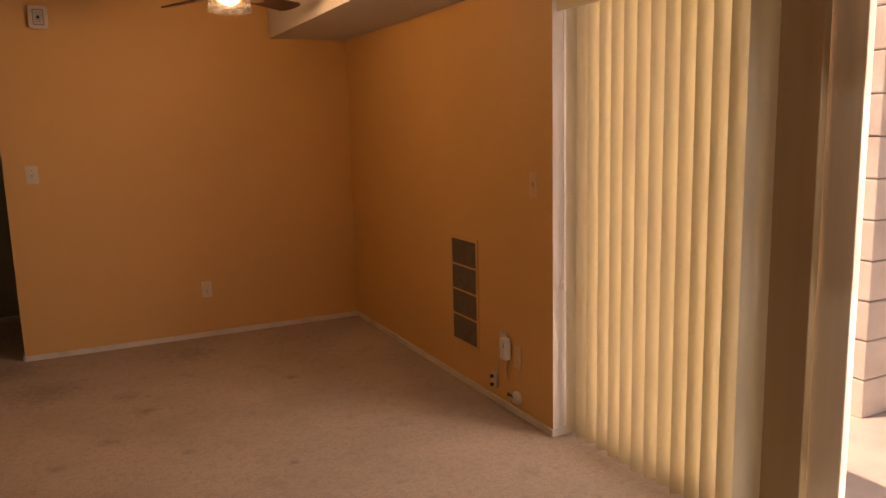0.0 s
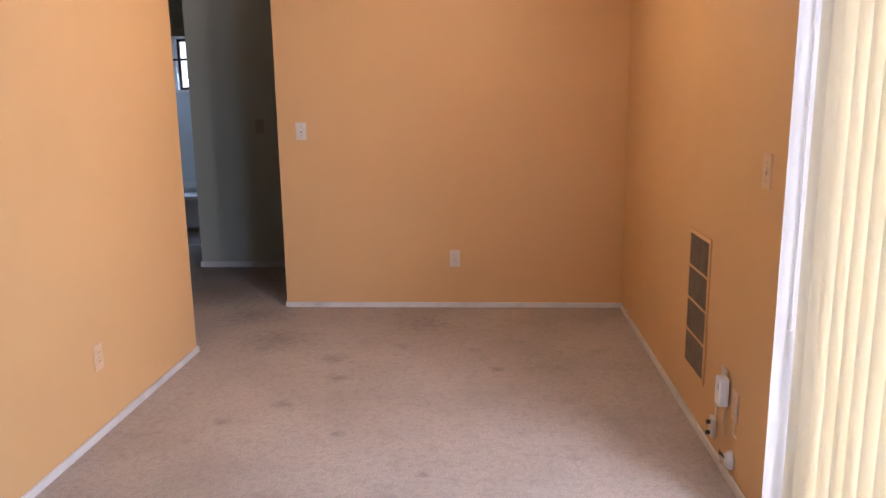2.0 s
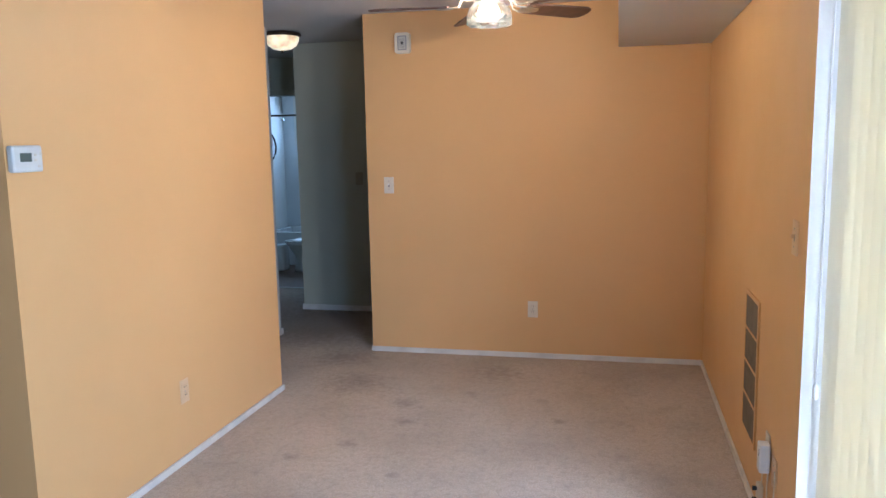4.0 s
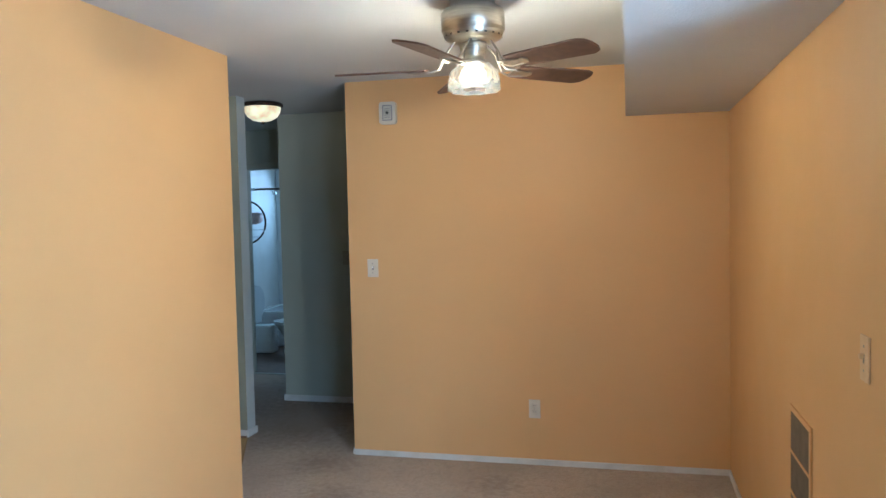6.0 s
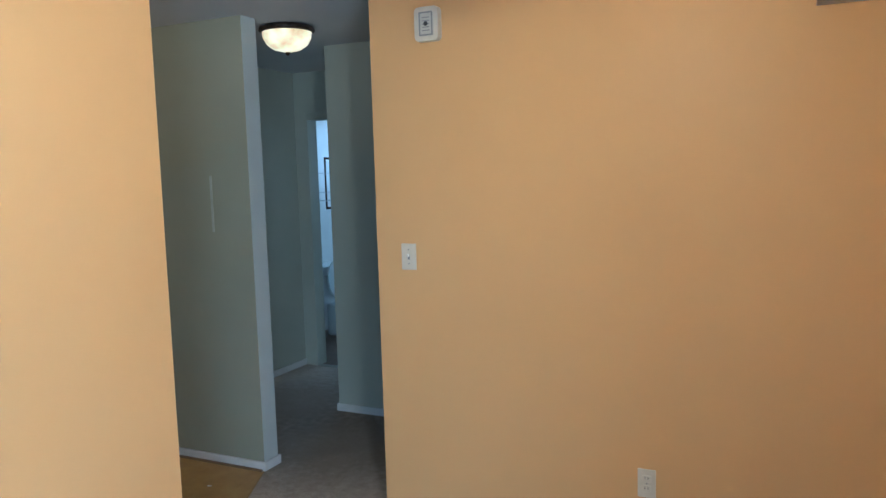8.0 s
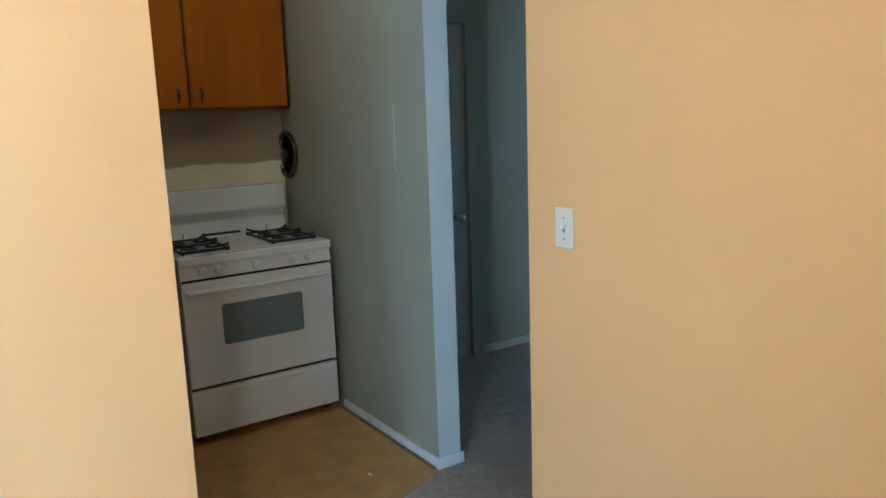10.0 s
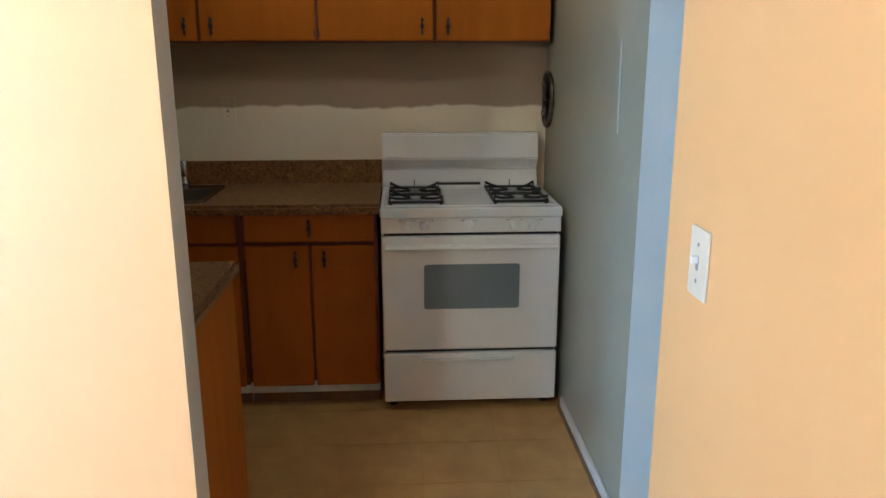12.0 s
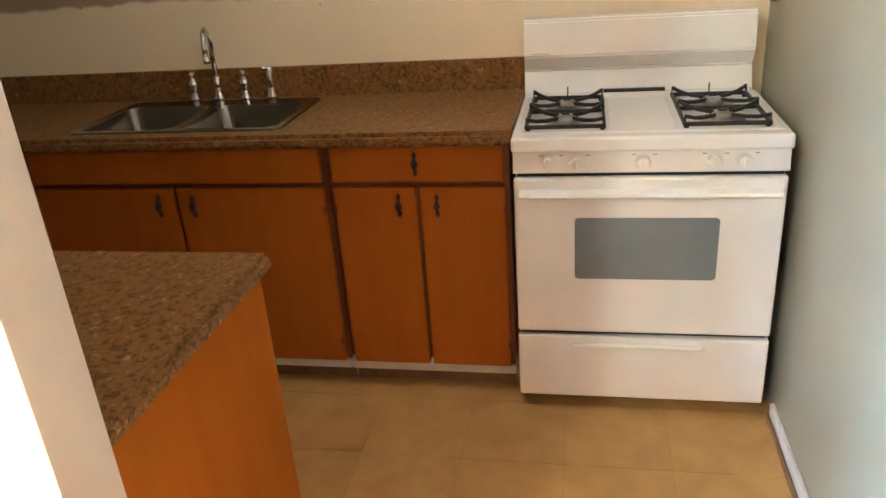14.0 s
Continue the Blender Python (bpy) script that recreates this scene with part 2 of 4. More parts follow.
    bp = n.new("ShaderNodeBump")
    bp.inputs["Strength"].default_value, bp.inputs["Distance"].default_value = 0.7, 0.006
    l.new(z, bp.inputs["Height"])
    l.new(bp.outputs["Normal"], b.inputs["Normal"])
    return m


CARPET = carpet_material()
nt = BOWL.node_tree
nt.links.new(nt.nodes["Principled BSDF"].inputs["Base Color"].links[0].from_socket, nt.nodes["Principled BSDF"].inputs["Emission Color"])


def granite_material():
    """Brown speckled granite-look laminate."""
    m = mat("brown_granite_laminate", (0.3, 0.2, 0.12), 0.4, spec=0.2, bump=0.03, bump_scale=80)
    t = m.node_tree
    n, l = t.nodes, t.links
    b = n["Principled BSDF"]
    geo = n.new("ShaderNodeNewGeometry")
    z = n.new("ShaderNodeTexNoise")
    z.inputs["Scale"].default_value, z.inputs["Detail"].default_value, z.inputs["Roughness"].default_value, z.inputs["Distortion"].default_value = 62, 7, 0.68, 0.8
    l.new(geo.outputs["Position"], z.inputs["Vector"])
    ramp = n.new("ShaderNodeValToRGB")
    e = ramp.color_ramp.elements
    e[0].position, e[0].color = 0.36, (0.075, 0.038, 0.013, 1)
    e[1].position, e[1].color = 0.66, (0.42, 0.265, 0.095, 1)
    for p, c in ((0.44, (0.13, 0.062, 0.018, 1)), (0.52, (0.235, 0.122, 0.038, 1)), (0.58, (0.18, 0.088, 0.026, 1))):
        q = e.new(p)
        q.color = c
    l.new(z.outputs["Fac"], ramp.inputs["Fac"])
    l.new(ramp.outputs["Color"], b.inputs["Base Color"])
    return m


GRANITE = granite_material()


def kitchen_wall_material():
    """Cream paint up to a ragged brush edge, an older grey-brown coat above it."""
    m = mat("cream_and_grey_brown_wall_paint", (0.72, 0.64, 0.47), 0.5, bump=0.12, bump_scale=140)
    t = m.node_tree
    n, l = t.nodes, t.links
    b = n["Principled BSDF"]
    geo = n.new("ShaderNodeNewGeometry")
    sep = n.new("ShaderNodeSeparateXYZ")
    l.new(geo.outputs["Position"], sep.inputs[0])
    mp = n.new("ShaderNodeMapping")
    mp.inputs["Scale"].default_value = (1, 1, 0.25)
    l.new(geo.outputs["Position"], mp.inputs["Vector"])
    z = n.new("ShaderNodeTexNoise")
    z.inputs["Scale"].default_value, z.inputs["Detail"].default_value = 5, 6
    l.new(mp.outputs[0], z.inputs["Vector"])
    add = n.new("ShaderNodeMath")
    add.operation = "MULTIPLY_ADD"
    l.new(z.outputs["Fac"], add.inputs[0])
    add.inputs[1].default_value = 0.07
    l.new(sep.outputs["Z"], add.inputs[2])
    r = n.new("ShaderNodeMapRange")
    r.inputs["From Min"].default_value, r.inputs["From Max"].default_value = 1.322, 1.334
    l.new(add.outputs[0], r.inputs["Value"])
    mx = n.new("ShaderNodeMix")
    mx.data_type = "RGBA"
    mx.inputs["A"].default_value, mx.inputs["B"].default_value = (0.8, 0.71, 0.51, 1), (0.36, 0.27, 0.175, 1)
    l.new(r.outputs["Result"], mx.inputs["Factor"])
    l.new(mx.outputs["Result"], b.inputs["Base Color"])
    return m


KWALL = kitchen_wall_material()


# ---------------- mesh helpers ----------------
def box(bm, x0, x1, y0, y1, z0, z1, bevel=0.0, segments=2):
    """A box, with rounded edges where bevel is given."""
    made = bmesh.ops.create_cube(bm, size=1.0)["verts"]
    for v in made:
        v.co = Vector(((x0 + x1) / 2 + v.co.x * (x1 - x0), (y0 + y1) / 2 + v.co.y * (y1 - y0), (z0 + z1) / 2 + v.co.z * (z1 - z0)))
    if bevel:
        edges = list({e for v in made for e in v.link_edges})
        bmesh.ops.bevel(bm, geom=edges, offset=bevel, segments=segments, profile=0.5, affect="EDGES")
    return made


def lathe(bm, profile, steps=24, place=(0, 0, 0), axis="z", wave=None):
    """Turns a profile of (radius, height) round an axis through place."""
    rings = []
    for r, h in profile:
        ring = []
        for i in range(steps):
            a = 2 * math.pi * i / steps
            rr = r * (1 + wave(a, h)) if wave else r
            p = (rr * math.cos(a), rr * math.sin(a), h)
            if axis == "x":
                p = (p[2], p[0], p[1])
            elif axis == "y":
                p = (p[0], p[2], p[1])
            ring.append(bm.verts.new(Vector(place) + Vector(p)))
        rings.append(ring)
    for a, b in zip(rings, rings[1:]):
        for i in range(steps):
            bm.faces.new((a[i], a[(i + 1) % steps], b[(i + 1) % steps], b[i]))
    for ring, turn in ((rings[0], True), (rings[-1], False)):
        if (ring[0].co - ring[steps // 2].co).length > 1e-4:
            bm.faces.new(ring[::-1] if turn else ring)
    return rings


def tube(bm, points, radius, steps=8):
    """A round bar along a line of points."""
    pts = [Vector(p) for p in points]
    rings = []
    for i, p in enumerate(pts):
        d = (pts[min(i + 1, len(pts) - 1)] - pts[max(i - 1, 0)]).normalized()
        side = d.cross(Vector((0, 0, 1)) if abs(d.z) < 0.9 else Vector((1, 0, 0))).normalized()
        up = side.cross(d)
        rings.append([bm.verts.new(p + radius * (math.cos(2 * math.pi * k / steps) * side + math.sin(2 * math.pi * k / steps) * up)) for k in range(steps)])
    for a, b in zip(rings, rings[1:]):
        for k in range(steps):
            bm.faces.new((a[k], a[(k + 1) % steps], b[(k + 1) % steps], b[k]))
    bm.faces.new(rings[0][::-1])
    bm.faces.new(rings[-1])


def prism(bm, outline, axis, lo, hi):
    """Extrudes a closed outline of 2D points along an axis."""
    def at(p, h):
        return {"x": (h, p[0], p[1]), "y": (p[0], h, p[1]), "z": (p[0], p[1], h)}[axis]
    a = [bm.verts.new(at(p, lo)) for p in outline]
    b = [bm.verts.new(at(p, hi)) for p in outline]
    n = len(outline)
    for i in range(n):
        bm.faces.new((a[i], a[(i + 1) % n], b[(i + 1) % n], b[i]))
    bm.faces.new(a[::-1])
    bm.faces.new(b)


def rounded(x0, x1, y0, y1, r, steps=4):
    """The outline of a rectangle with round corners."""
    out = []
    for cx, cy, a0 in ((x1 - r, y1 - r, 0), (x0 + r, y1 - r, 90), (x0 + r, y0 + r, 180), (x1 - r, y0 + r, 270)):
        for i in range(steps + 1):
            a = radians(a0 + 90 * i / steps)
            out.append((cx + r * math.cos(a), cy + r * math.sin(a)))
    return out


BASE = {}


def thing(name, place, label, category, group="", kind=""):
    """An empty at the thing's base that carries its parts."""
    ob = new(name)
    ob.empty_display_size = 0.1
    ob.location = place
    BASE[ob] = Vector(place)
    return tagged(ob, label, category, group, kind)


def part(name, bm, material, parent=None, label="", smooth=False, mats=None):
    """Links a bmesh, built in place, as one mesh object under a thing or a part."""
    bmesh.ops.recalc_face_normals(bm, faces=bm.faces)
    me = bpy.data.meshes.new(name)
    bm.to_mesh(me)
    bm.free()
    for m in ([material] if not mats else mats):
        me.materials.append(m)
    if smooth:
        for p in me.polygons:
            p.use_smooth = True
    ob = new(name, me)
    if parent:
        ob.parent = parent
        ob.matrix_parent_inverse = Matrix.Translation(-BASE.get(parent, Vector()))
    if label:
        tagged(ob, label)
    return ob


def boxpart(name, material, parent, dims, bevel=0.003, label="", segments=2):
    bm = bmesh.new()
    box(bm, *dims, bevel=bevel, segments=segments)
    return part(name, bm, material, parent, label)


def setting(name, boxes, materials, label, category, pick=None, bevel=0.0):
    """A piece of the setting out of boxes; pick gives each face's material from its normal and centre."""
    bm = bmesh.new()
    for b in boxes:
        box(bm, *b, bevel=bevel)
    bm.normal_update()
    if pick:
        for f in bm.faces:
            f.material_index = pick(f.normal, f.calc_center_median())
    ob = part(name, bm, None, mats=materials)
    return tagged(ob, label, category, kind="structure")


# ---------------- the large structure ----------------
H = 2.39          # ceiling
XR = 2.30         # patio wall, room side
XL = -0.275       # wall between living room and kitchen, room side
YE = -0.963       # its end at the passage
YN = -2.972       # its other end
XK = -2.40        # kitchen wall behind the range
YP = 0.225        # partition, kitchen side
XP = -0.885       # partition's end
SLOPE = (XP, YP, XL - 0.10, YE)   # the line where carpet meets kitchen floor

bm = bmesh.new()
prism(bm, [(-3.0, -7.3), (2.42, -7.3), (2.42, 0.0), (1.7, 1.3), (-1.0, 1.3), (-1.0, 2.2), (-2.1, 2.2), (-2.1, 0.26), (XP, 0.26), (XP, YP), (XL - 0.06, YE), (XL - 0.06, -2.9), (-3.0, -2.9)], "z", -0.05, 0.0)
tagged(part("floor_carpet", bm, CARPET), "worn beige cut-pile carpet with stains and painted hallway shade", "carpet", kind="structure")

setting("ceiling", [(-3.1, 2.42, -7.3, 4.5, H, H + 0.12)], [CEIL], "white textured ceiling", "ceiling")
setting("ceiling_soffit", [(1.73, XR - 0.002, -7.2, -0.002, 2.09, H - 0.002)], [CEIL], "white boxed soffit below the ceiling", "soffit")

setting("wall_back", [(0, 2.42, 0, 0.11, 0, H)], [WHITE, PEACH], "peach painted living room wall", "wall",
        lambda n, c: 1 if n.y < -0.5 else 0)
OY0, OY1, OZ = -5.12, -2.68, 2.02
setting("wall_patio", [(XR, 2.42, OY1, 0, 0, H), (XR, 2.42, -7.3, OY0, 0, H), (XR, 2.42, OY0, OY1, OZ, H)], [JAMB, PEACH],
        "peach painted wall with a white patio door reveal", "wall", lambda n, c: 1 if n.x < -0.5 else 0)
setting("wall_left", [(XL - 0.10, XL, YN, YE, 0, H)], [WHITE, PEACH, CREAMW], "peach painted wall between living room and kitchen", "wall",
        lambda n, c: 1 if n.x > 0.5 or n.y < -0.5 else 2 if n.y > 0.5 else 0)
setting("wall_return", [(-3.0, XL - 0.10, YN, YN + 0.11, 0, H)], [WHITE, PEACH], "peach painted return wall", "wall",
        lambda n, c: 1 if n.y < -0.5 else 0)
setting("wall_dining", [(-3.1, -3.0, -7.3, YN + 0.11, 0, H)], [PEACH], "peach painted wall", "wall")
setting("wall_front", [(-3.1, 2.42, -7.4, -7.3, 0, H)], [PEACH], "peach painted wall", "wall")
setting("wall_kitchen", [(XK - 0.1, XK, YN, YP, 0, H)], [KWALL], "cream kitchen wall with an older grey-brown coat above", "wall")
# one paint in two tones: shaded face, lit end, both put into the colour
setting("wall_partition", [(XK - 0.1, XP, YP, YP + 0.115, 0, H)], [WHITE, LITENDW], "glossy off-white partition, its end coloured as lit, between kitchen and hallway", "wall",
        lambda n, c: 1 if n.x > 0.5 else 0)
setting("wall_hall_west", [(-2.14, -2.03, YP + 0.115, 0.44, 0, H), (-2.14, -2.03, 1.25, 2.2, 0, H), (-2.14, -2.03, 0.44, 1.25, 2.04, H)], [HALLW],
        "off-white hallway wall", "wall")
# added, never in view: keeps outdoor light from leaking round the hallway door
setting("wall_leak_stop", [(-2.36, -2.26, 0.345, 2.2, 0, H)], [HALLW], "unseen plain wall added behind the hallway door against light leaks", "wall")
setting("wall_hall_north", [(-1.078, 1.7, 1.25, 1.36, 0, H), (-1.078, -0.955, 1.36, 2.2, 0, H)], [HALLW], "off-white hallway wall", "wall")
setting("wall_hall_east", [(1.7, 1.8, 0.11, 1.36, 0, H)], [HALLW], "off-white hallway wall", "wall")
BX0, BX1 = -1.90, -1.14
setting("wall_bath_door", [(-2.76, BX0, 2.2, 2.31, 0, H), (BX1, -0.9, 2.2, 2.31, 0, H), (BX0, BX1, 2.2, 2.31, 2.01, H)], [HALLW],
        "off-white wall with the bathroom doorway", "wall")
setting("wall_bath_west", [(-2.76, -2.66, 2.31, 4.5, 0, H)], [JAMB], "off-white bathroom wall", "wall")
WX0, WX1, WZ0, WZ1 = -2.46, -1.5, 1.545, 2.16
setting("wall_bath_north", [(-2.66, WX0, 4.4, 4.5, 0, H), (WX1, -0.9, 4.4, 4.5, 0, H), (WX0, WX1, 4.4, 4.5, 0, WZ0), (WX0, WX1, 4.4, 4.5, WZ1, H)], [SURROUND], "white shower wall panel with a small window", "wall")
setting("wall_bath_east", [(-0.9, -0.8, 2.2, 4.5, 0, H)], [JAMB], "off-white bathroom wall", "wall")
setting("floor_bath", [(-2.66, -0.9, 2.2, 4.4, -0.05, -0.002)], [BATHTILE], "brown bathroom vinyl floor", "floor")
setting("floor_kitchen", [(XK, XL - 0.06, -2.9, YP + 0.06, -0.06, -0.0012)], [GROUT], "tan vinyl kitchen floor", "floor")


def baseboard(name, x0, y0, x1, y1, out, h=0.036, material=TRIM):
    """A skirting strip along a wall line; out is the side it stands on."""
    t = 0.013
    bm = bmesh.new()
    dx, dy = (t if out == "+x" else -t if out == "-x" else 0), (t if out == "+y" else -t if out == "-y" else 0)
    a0, a1, b0, b1 = min(x0, x1, x0 + dx), max(x0, x1, x0 + dx), min(y0, y1, y0 + dy), max(y0, y1, y0 + dy)
    box(bm, a0, a1, b0, b1, 0.0, h, bevel=0.004)
    return tagged(part(name, bm, material), "white painted baseboard, scuffed", "baseboard", "baseboards", "structure")


for x0, y0, x1, y1, out in ((0.0, 0, XR, 0, "-y"), (XR, -0.013, XR, OY1, "-x"), (XR - 0.013, OY1, XR + 0.1, OY1, "-y"), (XL, YN, XL, YE, "+x"), (-3.0, YN, XL + 0.013, YN, "-y"),
                            (XL - 0.10, YE, XL + 0.013, YE, "+y"), (-1.078, 1.25, 1.7, 1.25, "-y"), (-1.078, 1.237, -1.078, 2.2, "-x"),
                            (-2.03, 1.32, -2.03, 2.2, "+x"), (-1.78, YP, XP, YP, "-y"), (XP, YP - 0.013, XP, YP + 0.128, "+x"), (0.0, 0, 0, 0.11, "-x"), (XR, -7.3, XR, OY0, "-x"), (-3.0, -7.3, -3.0, YN, "+x")):
    baseboard("baseboard", x0, y0, x1, y1, out, 0.05 if y1 > 0.11 else 0.036)
tagged(boxpart("floor_strip", VINYLTRIM, None, (-1.78, XP, YP - 0.026, YP - 0.0135, -0.004, 0.012), 0.003), "brown strip along the kitchen floor edge", "trim", kind="structure")

# hallway door, its casing and knob
door = thing("door_hall", (-2.06, 0.85, 0), "white flush hallway door, closed", "door", kind="structure")
boxpart("leaf", TRIM, door, (-2.075, -2.04, 0.4405, 1.2495, 0.001, 2.0395), 0.002)
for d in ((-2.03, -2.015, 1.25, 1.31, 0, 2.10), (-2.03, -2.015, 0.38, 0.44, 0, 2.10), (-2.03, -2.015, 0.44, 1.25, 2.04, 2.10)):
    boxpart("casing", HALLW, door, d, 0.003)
bm = bmesh.new()
lathe(bm, [(0.028, 0), (0.028, 0.006), (0.011, 0.012), (0.011, 0.03), (0.027, 0.042), (0.03, 0.055), (0.02, 0.068), (0.0005, 0.07)], 16, (-2.04, 1.17, 0.9), "x")
part("knob", bm, CHROME, door, "chrome door knob", smooth=True)

# bathroom doorway casing and the door standing open into the bathroom
casing = thing("door_bath", (-1.5, 2.2, 0), "white bathroom door standing open", "door", kind="structure")
for d in ((BX0 - 0.06, BX0, 2.185, 2.2, 0, 2.07), (BX1, BX1 + 0.06, 2.185, 2.2, 0, 2.07), (BX0, BX1, 2.185, 2.2, 2.01, 2.07)):
    boxpart("casing", HALLW, casing, d, 0.003)
bm = bmesh.new()
box(bm, -0.035, 0.0, 0.0, 0.72, 0.01, 2.0, bevel=0.003)
bm.transform(pose(BX0 - 0.004, 2.315, 0, 0, 0, 62))
part("leaf", bm, HALLW, casing)
tagged(boxpart("threshold", NICKEL, None, (BX0, BX1, 2.18, 2.23, -0.002, 0.006), 0.002), "metal carpet strip at the bathroom doorway", "threshold", kind="structure")

# ---------------- patio door, blinds and outdoors ----------------
patio = thing("patio_door", (2.5, -3.9, 0), "sliding glass patio door in a bronze aluminium frame, standing open", "door", kind="structure")
FX0, FX1 = 2.425, 2.53
boxpart("frame", ALUFRAME, patio, (FX0, FX1, OY0 - 0.03, OY1 + 0.03, -0.03, 0.02), 0.004)
boxpart("frame", ALUFRAME, patio, (FX0, FX1, OY0 - 0.03, OY1 + 0.03, OZ, OZ + 0.05), 0.004)
boxpart("frame", ALUFRAME, patio, (FX0, FX1, OY1, OY1 + 0.05, 0.02, OZ), 0.004)
boxpart("frame", ALUFRAME, patio, (FX0, FX1, OY0 - 0.05, OY0, 0.02, OZ), 0.004)
for px, y0, y1, w, stile in ((2.505, -4.005, OY1, 0.13, LIGHTFRAME), (2.462, -3.895, -2.74, 0.24, ALUFRAME)):
    for a, b in ((y0, y0 + w), (y1 - 0.06, y1)):
        boxpart("stile", stile, patio, (px - 0.016, px + 0.016, a, b, 0.021, OZ - 0.001), 0.004)
    boxpart("rail", ALUFRAME, patio, (px - 0.015, px + 0.015, y0 + w, y1 - 0.06, 0.021, 0.09), 0.004)
    boxpart("rail", ALUFRAME, patio, (px - 0.015, px + 0.015, y0 + w, y1 - 0.06, OZ - 0.07, OZ - 0.001), 0.004)
    pane = boxpart("pane", GLASS, patio, (px - 0.003, px + 0.003, y0 + w + 0.001, y1 - 0.061, 0.091, OZ - 0.071), 0.0)
    pane.visible_shadow = False

blind = thing("vertical_blind", (2.37, -3.4, 1.95), "beige vinyl vertical blind, drawn part way across the patio door", "blind")
boxpart("head_rail", JAMB, blind, (2.345, 2.40, OY0 + 0.02, OY1 - 0.015, 1.945, 1.985), 0.003)
boxpart("valance", VANE, blind, (2.312, 2.322, OY0 + 0.01, OY1 - 0.01, 1.925, 2.015), 0.003)
bm = bmesh.new()
cols = []
for i in range(17):
    u = -0.0445 + 0.089 * i / 16
    cols.append([(bm.verts.new((0.017 * (1 - (u / 0.0445) ** 2) + s, u, z))) for s in (0.0, 0.0012) for z in (0.022, 1.945)])
for a, b in zip(cols, cols[1:]):
    for i, j in ((0, 1), (2, 3)):
        bm.faces.new((a[i], b[i], b[j], a[j]))
    bm.faces.new((a[0], b[0], b[2], a[2]))
    bm.faces.new((a[1], b[1], b[3], a[3]))
bm.faces.new((cols[0][0], cols[0][1], cols[0][3], cols[0][2]))
bm.faces.new((cols[-1][0], cols[-1][1], cols[-1][3], cols[-1][2]))
first = part("vane", bm, VANE, blind)
rnd = random.Random(4)
for k in range(14):
    v = first if k == 0 else first.copy()
    if k:
        scene.collection.objects.link(v)
    turn = 34 + rnd.uniform(-2, 2)
    v.matrix_parent_inverse = Matrix.Translation(-BASE[blind])
    v.matrix_basis = pose(2.375, OY1 - 0.068 - 0.0762 * k, 0, 0, 0, turn)
bm = bmesh.new()
tube(bm, [(2.335, OY1 - 0.035, 1.94), (2.335, OY1 - 0.036, 1.2), (2.335, OY1 - 0.035, 0.75)], 0.0025, 6)
part("control_cord", bm, JAMB, blind)
bm = bmesh.new()
lathe(bm, [(0.004, 0), (0.009, 0.006), (0.009, 0.04), (0.004, 0.05)], 10, (2.335, OY1 - 0.035, 0.70))
part("cord_weight", bm, JAMB, blind, smooth=True)

ground = setting("ground", [(2.42, 400, -400, 400, -0.16, -0.08), (-400, 2.42, 4.6, 400, -0.16, -0.08), (-400, 2.42, -400, -7.5, -0.16, -0.08), (-400, -3.2, -7.5, 4.6, -0.16, -0.08)], [CONCRETE], "pale bare ground", "ground")
setting("pavement_patio", [(2.42, 5.0, -7.0, -1.5, -0.08, -0.03)], [CONCRETE], "pale concrete patio slab", "patio")
setting("roof", [(-3.4, 2.52, -7.8, 4.9, H + 0.13, H + 0.35)], [STUCCO], "flat roof slab of the building", "roof")

pillar = thing("block_wall", (3.87, -2.4, -0.03), "white painted concrete block wall beside the patio", "block wall")
boxpart("core", MORTAR, pillar, (3.785, 3.965, -3.185, -1.605, -0.03, 2.55), 0.0)
for k in range(13):
    for y0, y1 in (((-3.195, -2.803), (-2.797, -2.403), (-2.397, -2.003), (-1.997, -1.6)) if k % 2 else ((-3.195, -3.003), (-2.997, -2.603), (-2.597, -2.203), (-2.197, -1.6))):
        boxpart("block", BLOCK, pillar, (3.775, 3.975, y0, y1, -0.03 + 0.198 * k, -0.03 + 0.198 * k + 0.19), 0.006)


def shrub(place, size, seed, label):
    r = random.Random(seed)
    root = thing("shrub", place, label, "shrub", "shrubs by the patio")
    bm = bmesh.new()
    tips = []
    for i in range(16):
        a, lean, h = r.uniform(0, 6.28), r.uniform(0.1, 0.75), size * r.uniform(0.6, 1.1)
        p0 = Vector(place)
        p1 = p0 + Vector((math.cos(a) * lean * 0.3, math.sin(a) * lean * 0.3, h * 0.5))
        p2 = p0 + Vector((math.cos(a) * lean, math.sin(a) * lean, h))
        tube(bm, [p0, p1, p2], 0.008, 5)
        tips += [(p0, p1, p2)]
    part("stems", bm, TWIG, root)
    bm = bmesh.new()
    for i in range(1100):
        p0, p1, p2 = r.choice(tips)
        t = r.uniform(0.25, 1.05)
        c = (p0 * (1 - t) ** 2 + p1 * 2 * t * (1 - t) + p2 * t * t) + Vector([r.gauss(0, 0.09) for _ in range(3)])
        if c.z < place[2] + 0.03:
            continue
        m = Matrix.Translation(c) @ Euler([r.uniform(0, 6.28) for _ in range(3)]).to_matrix().to_4x4()
        s = r.uniform(0.03, 0.065)
        vs = [bm.verts.new(m @ Vector(q)) for q in ((-s, 0, 0), (0, -s * 0.4, s * 0.12), (s, 0, 0), (0, s * 0.4, s * 0.12))]
        bm.faces.new(vs)
    part("foliage", bm, LEAF, root)


shrub((4.75, -3.35, -0.08), 1.7, 1, "dark green leafy shrub behind the patio")
shrub((5.5, -3.5, -0.08), 1.5, 2, "dark green leafy shrub behind the patio")
shrub((5.7, -2.7, -0.08), 2.1, 3, "tall dark green leafy shrub behind the patio")
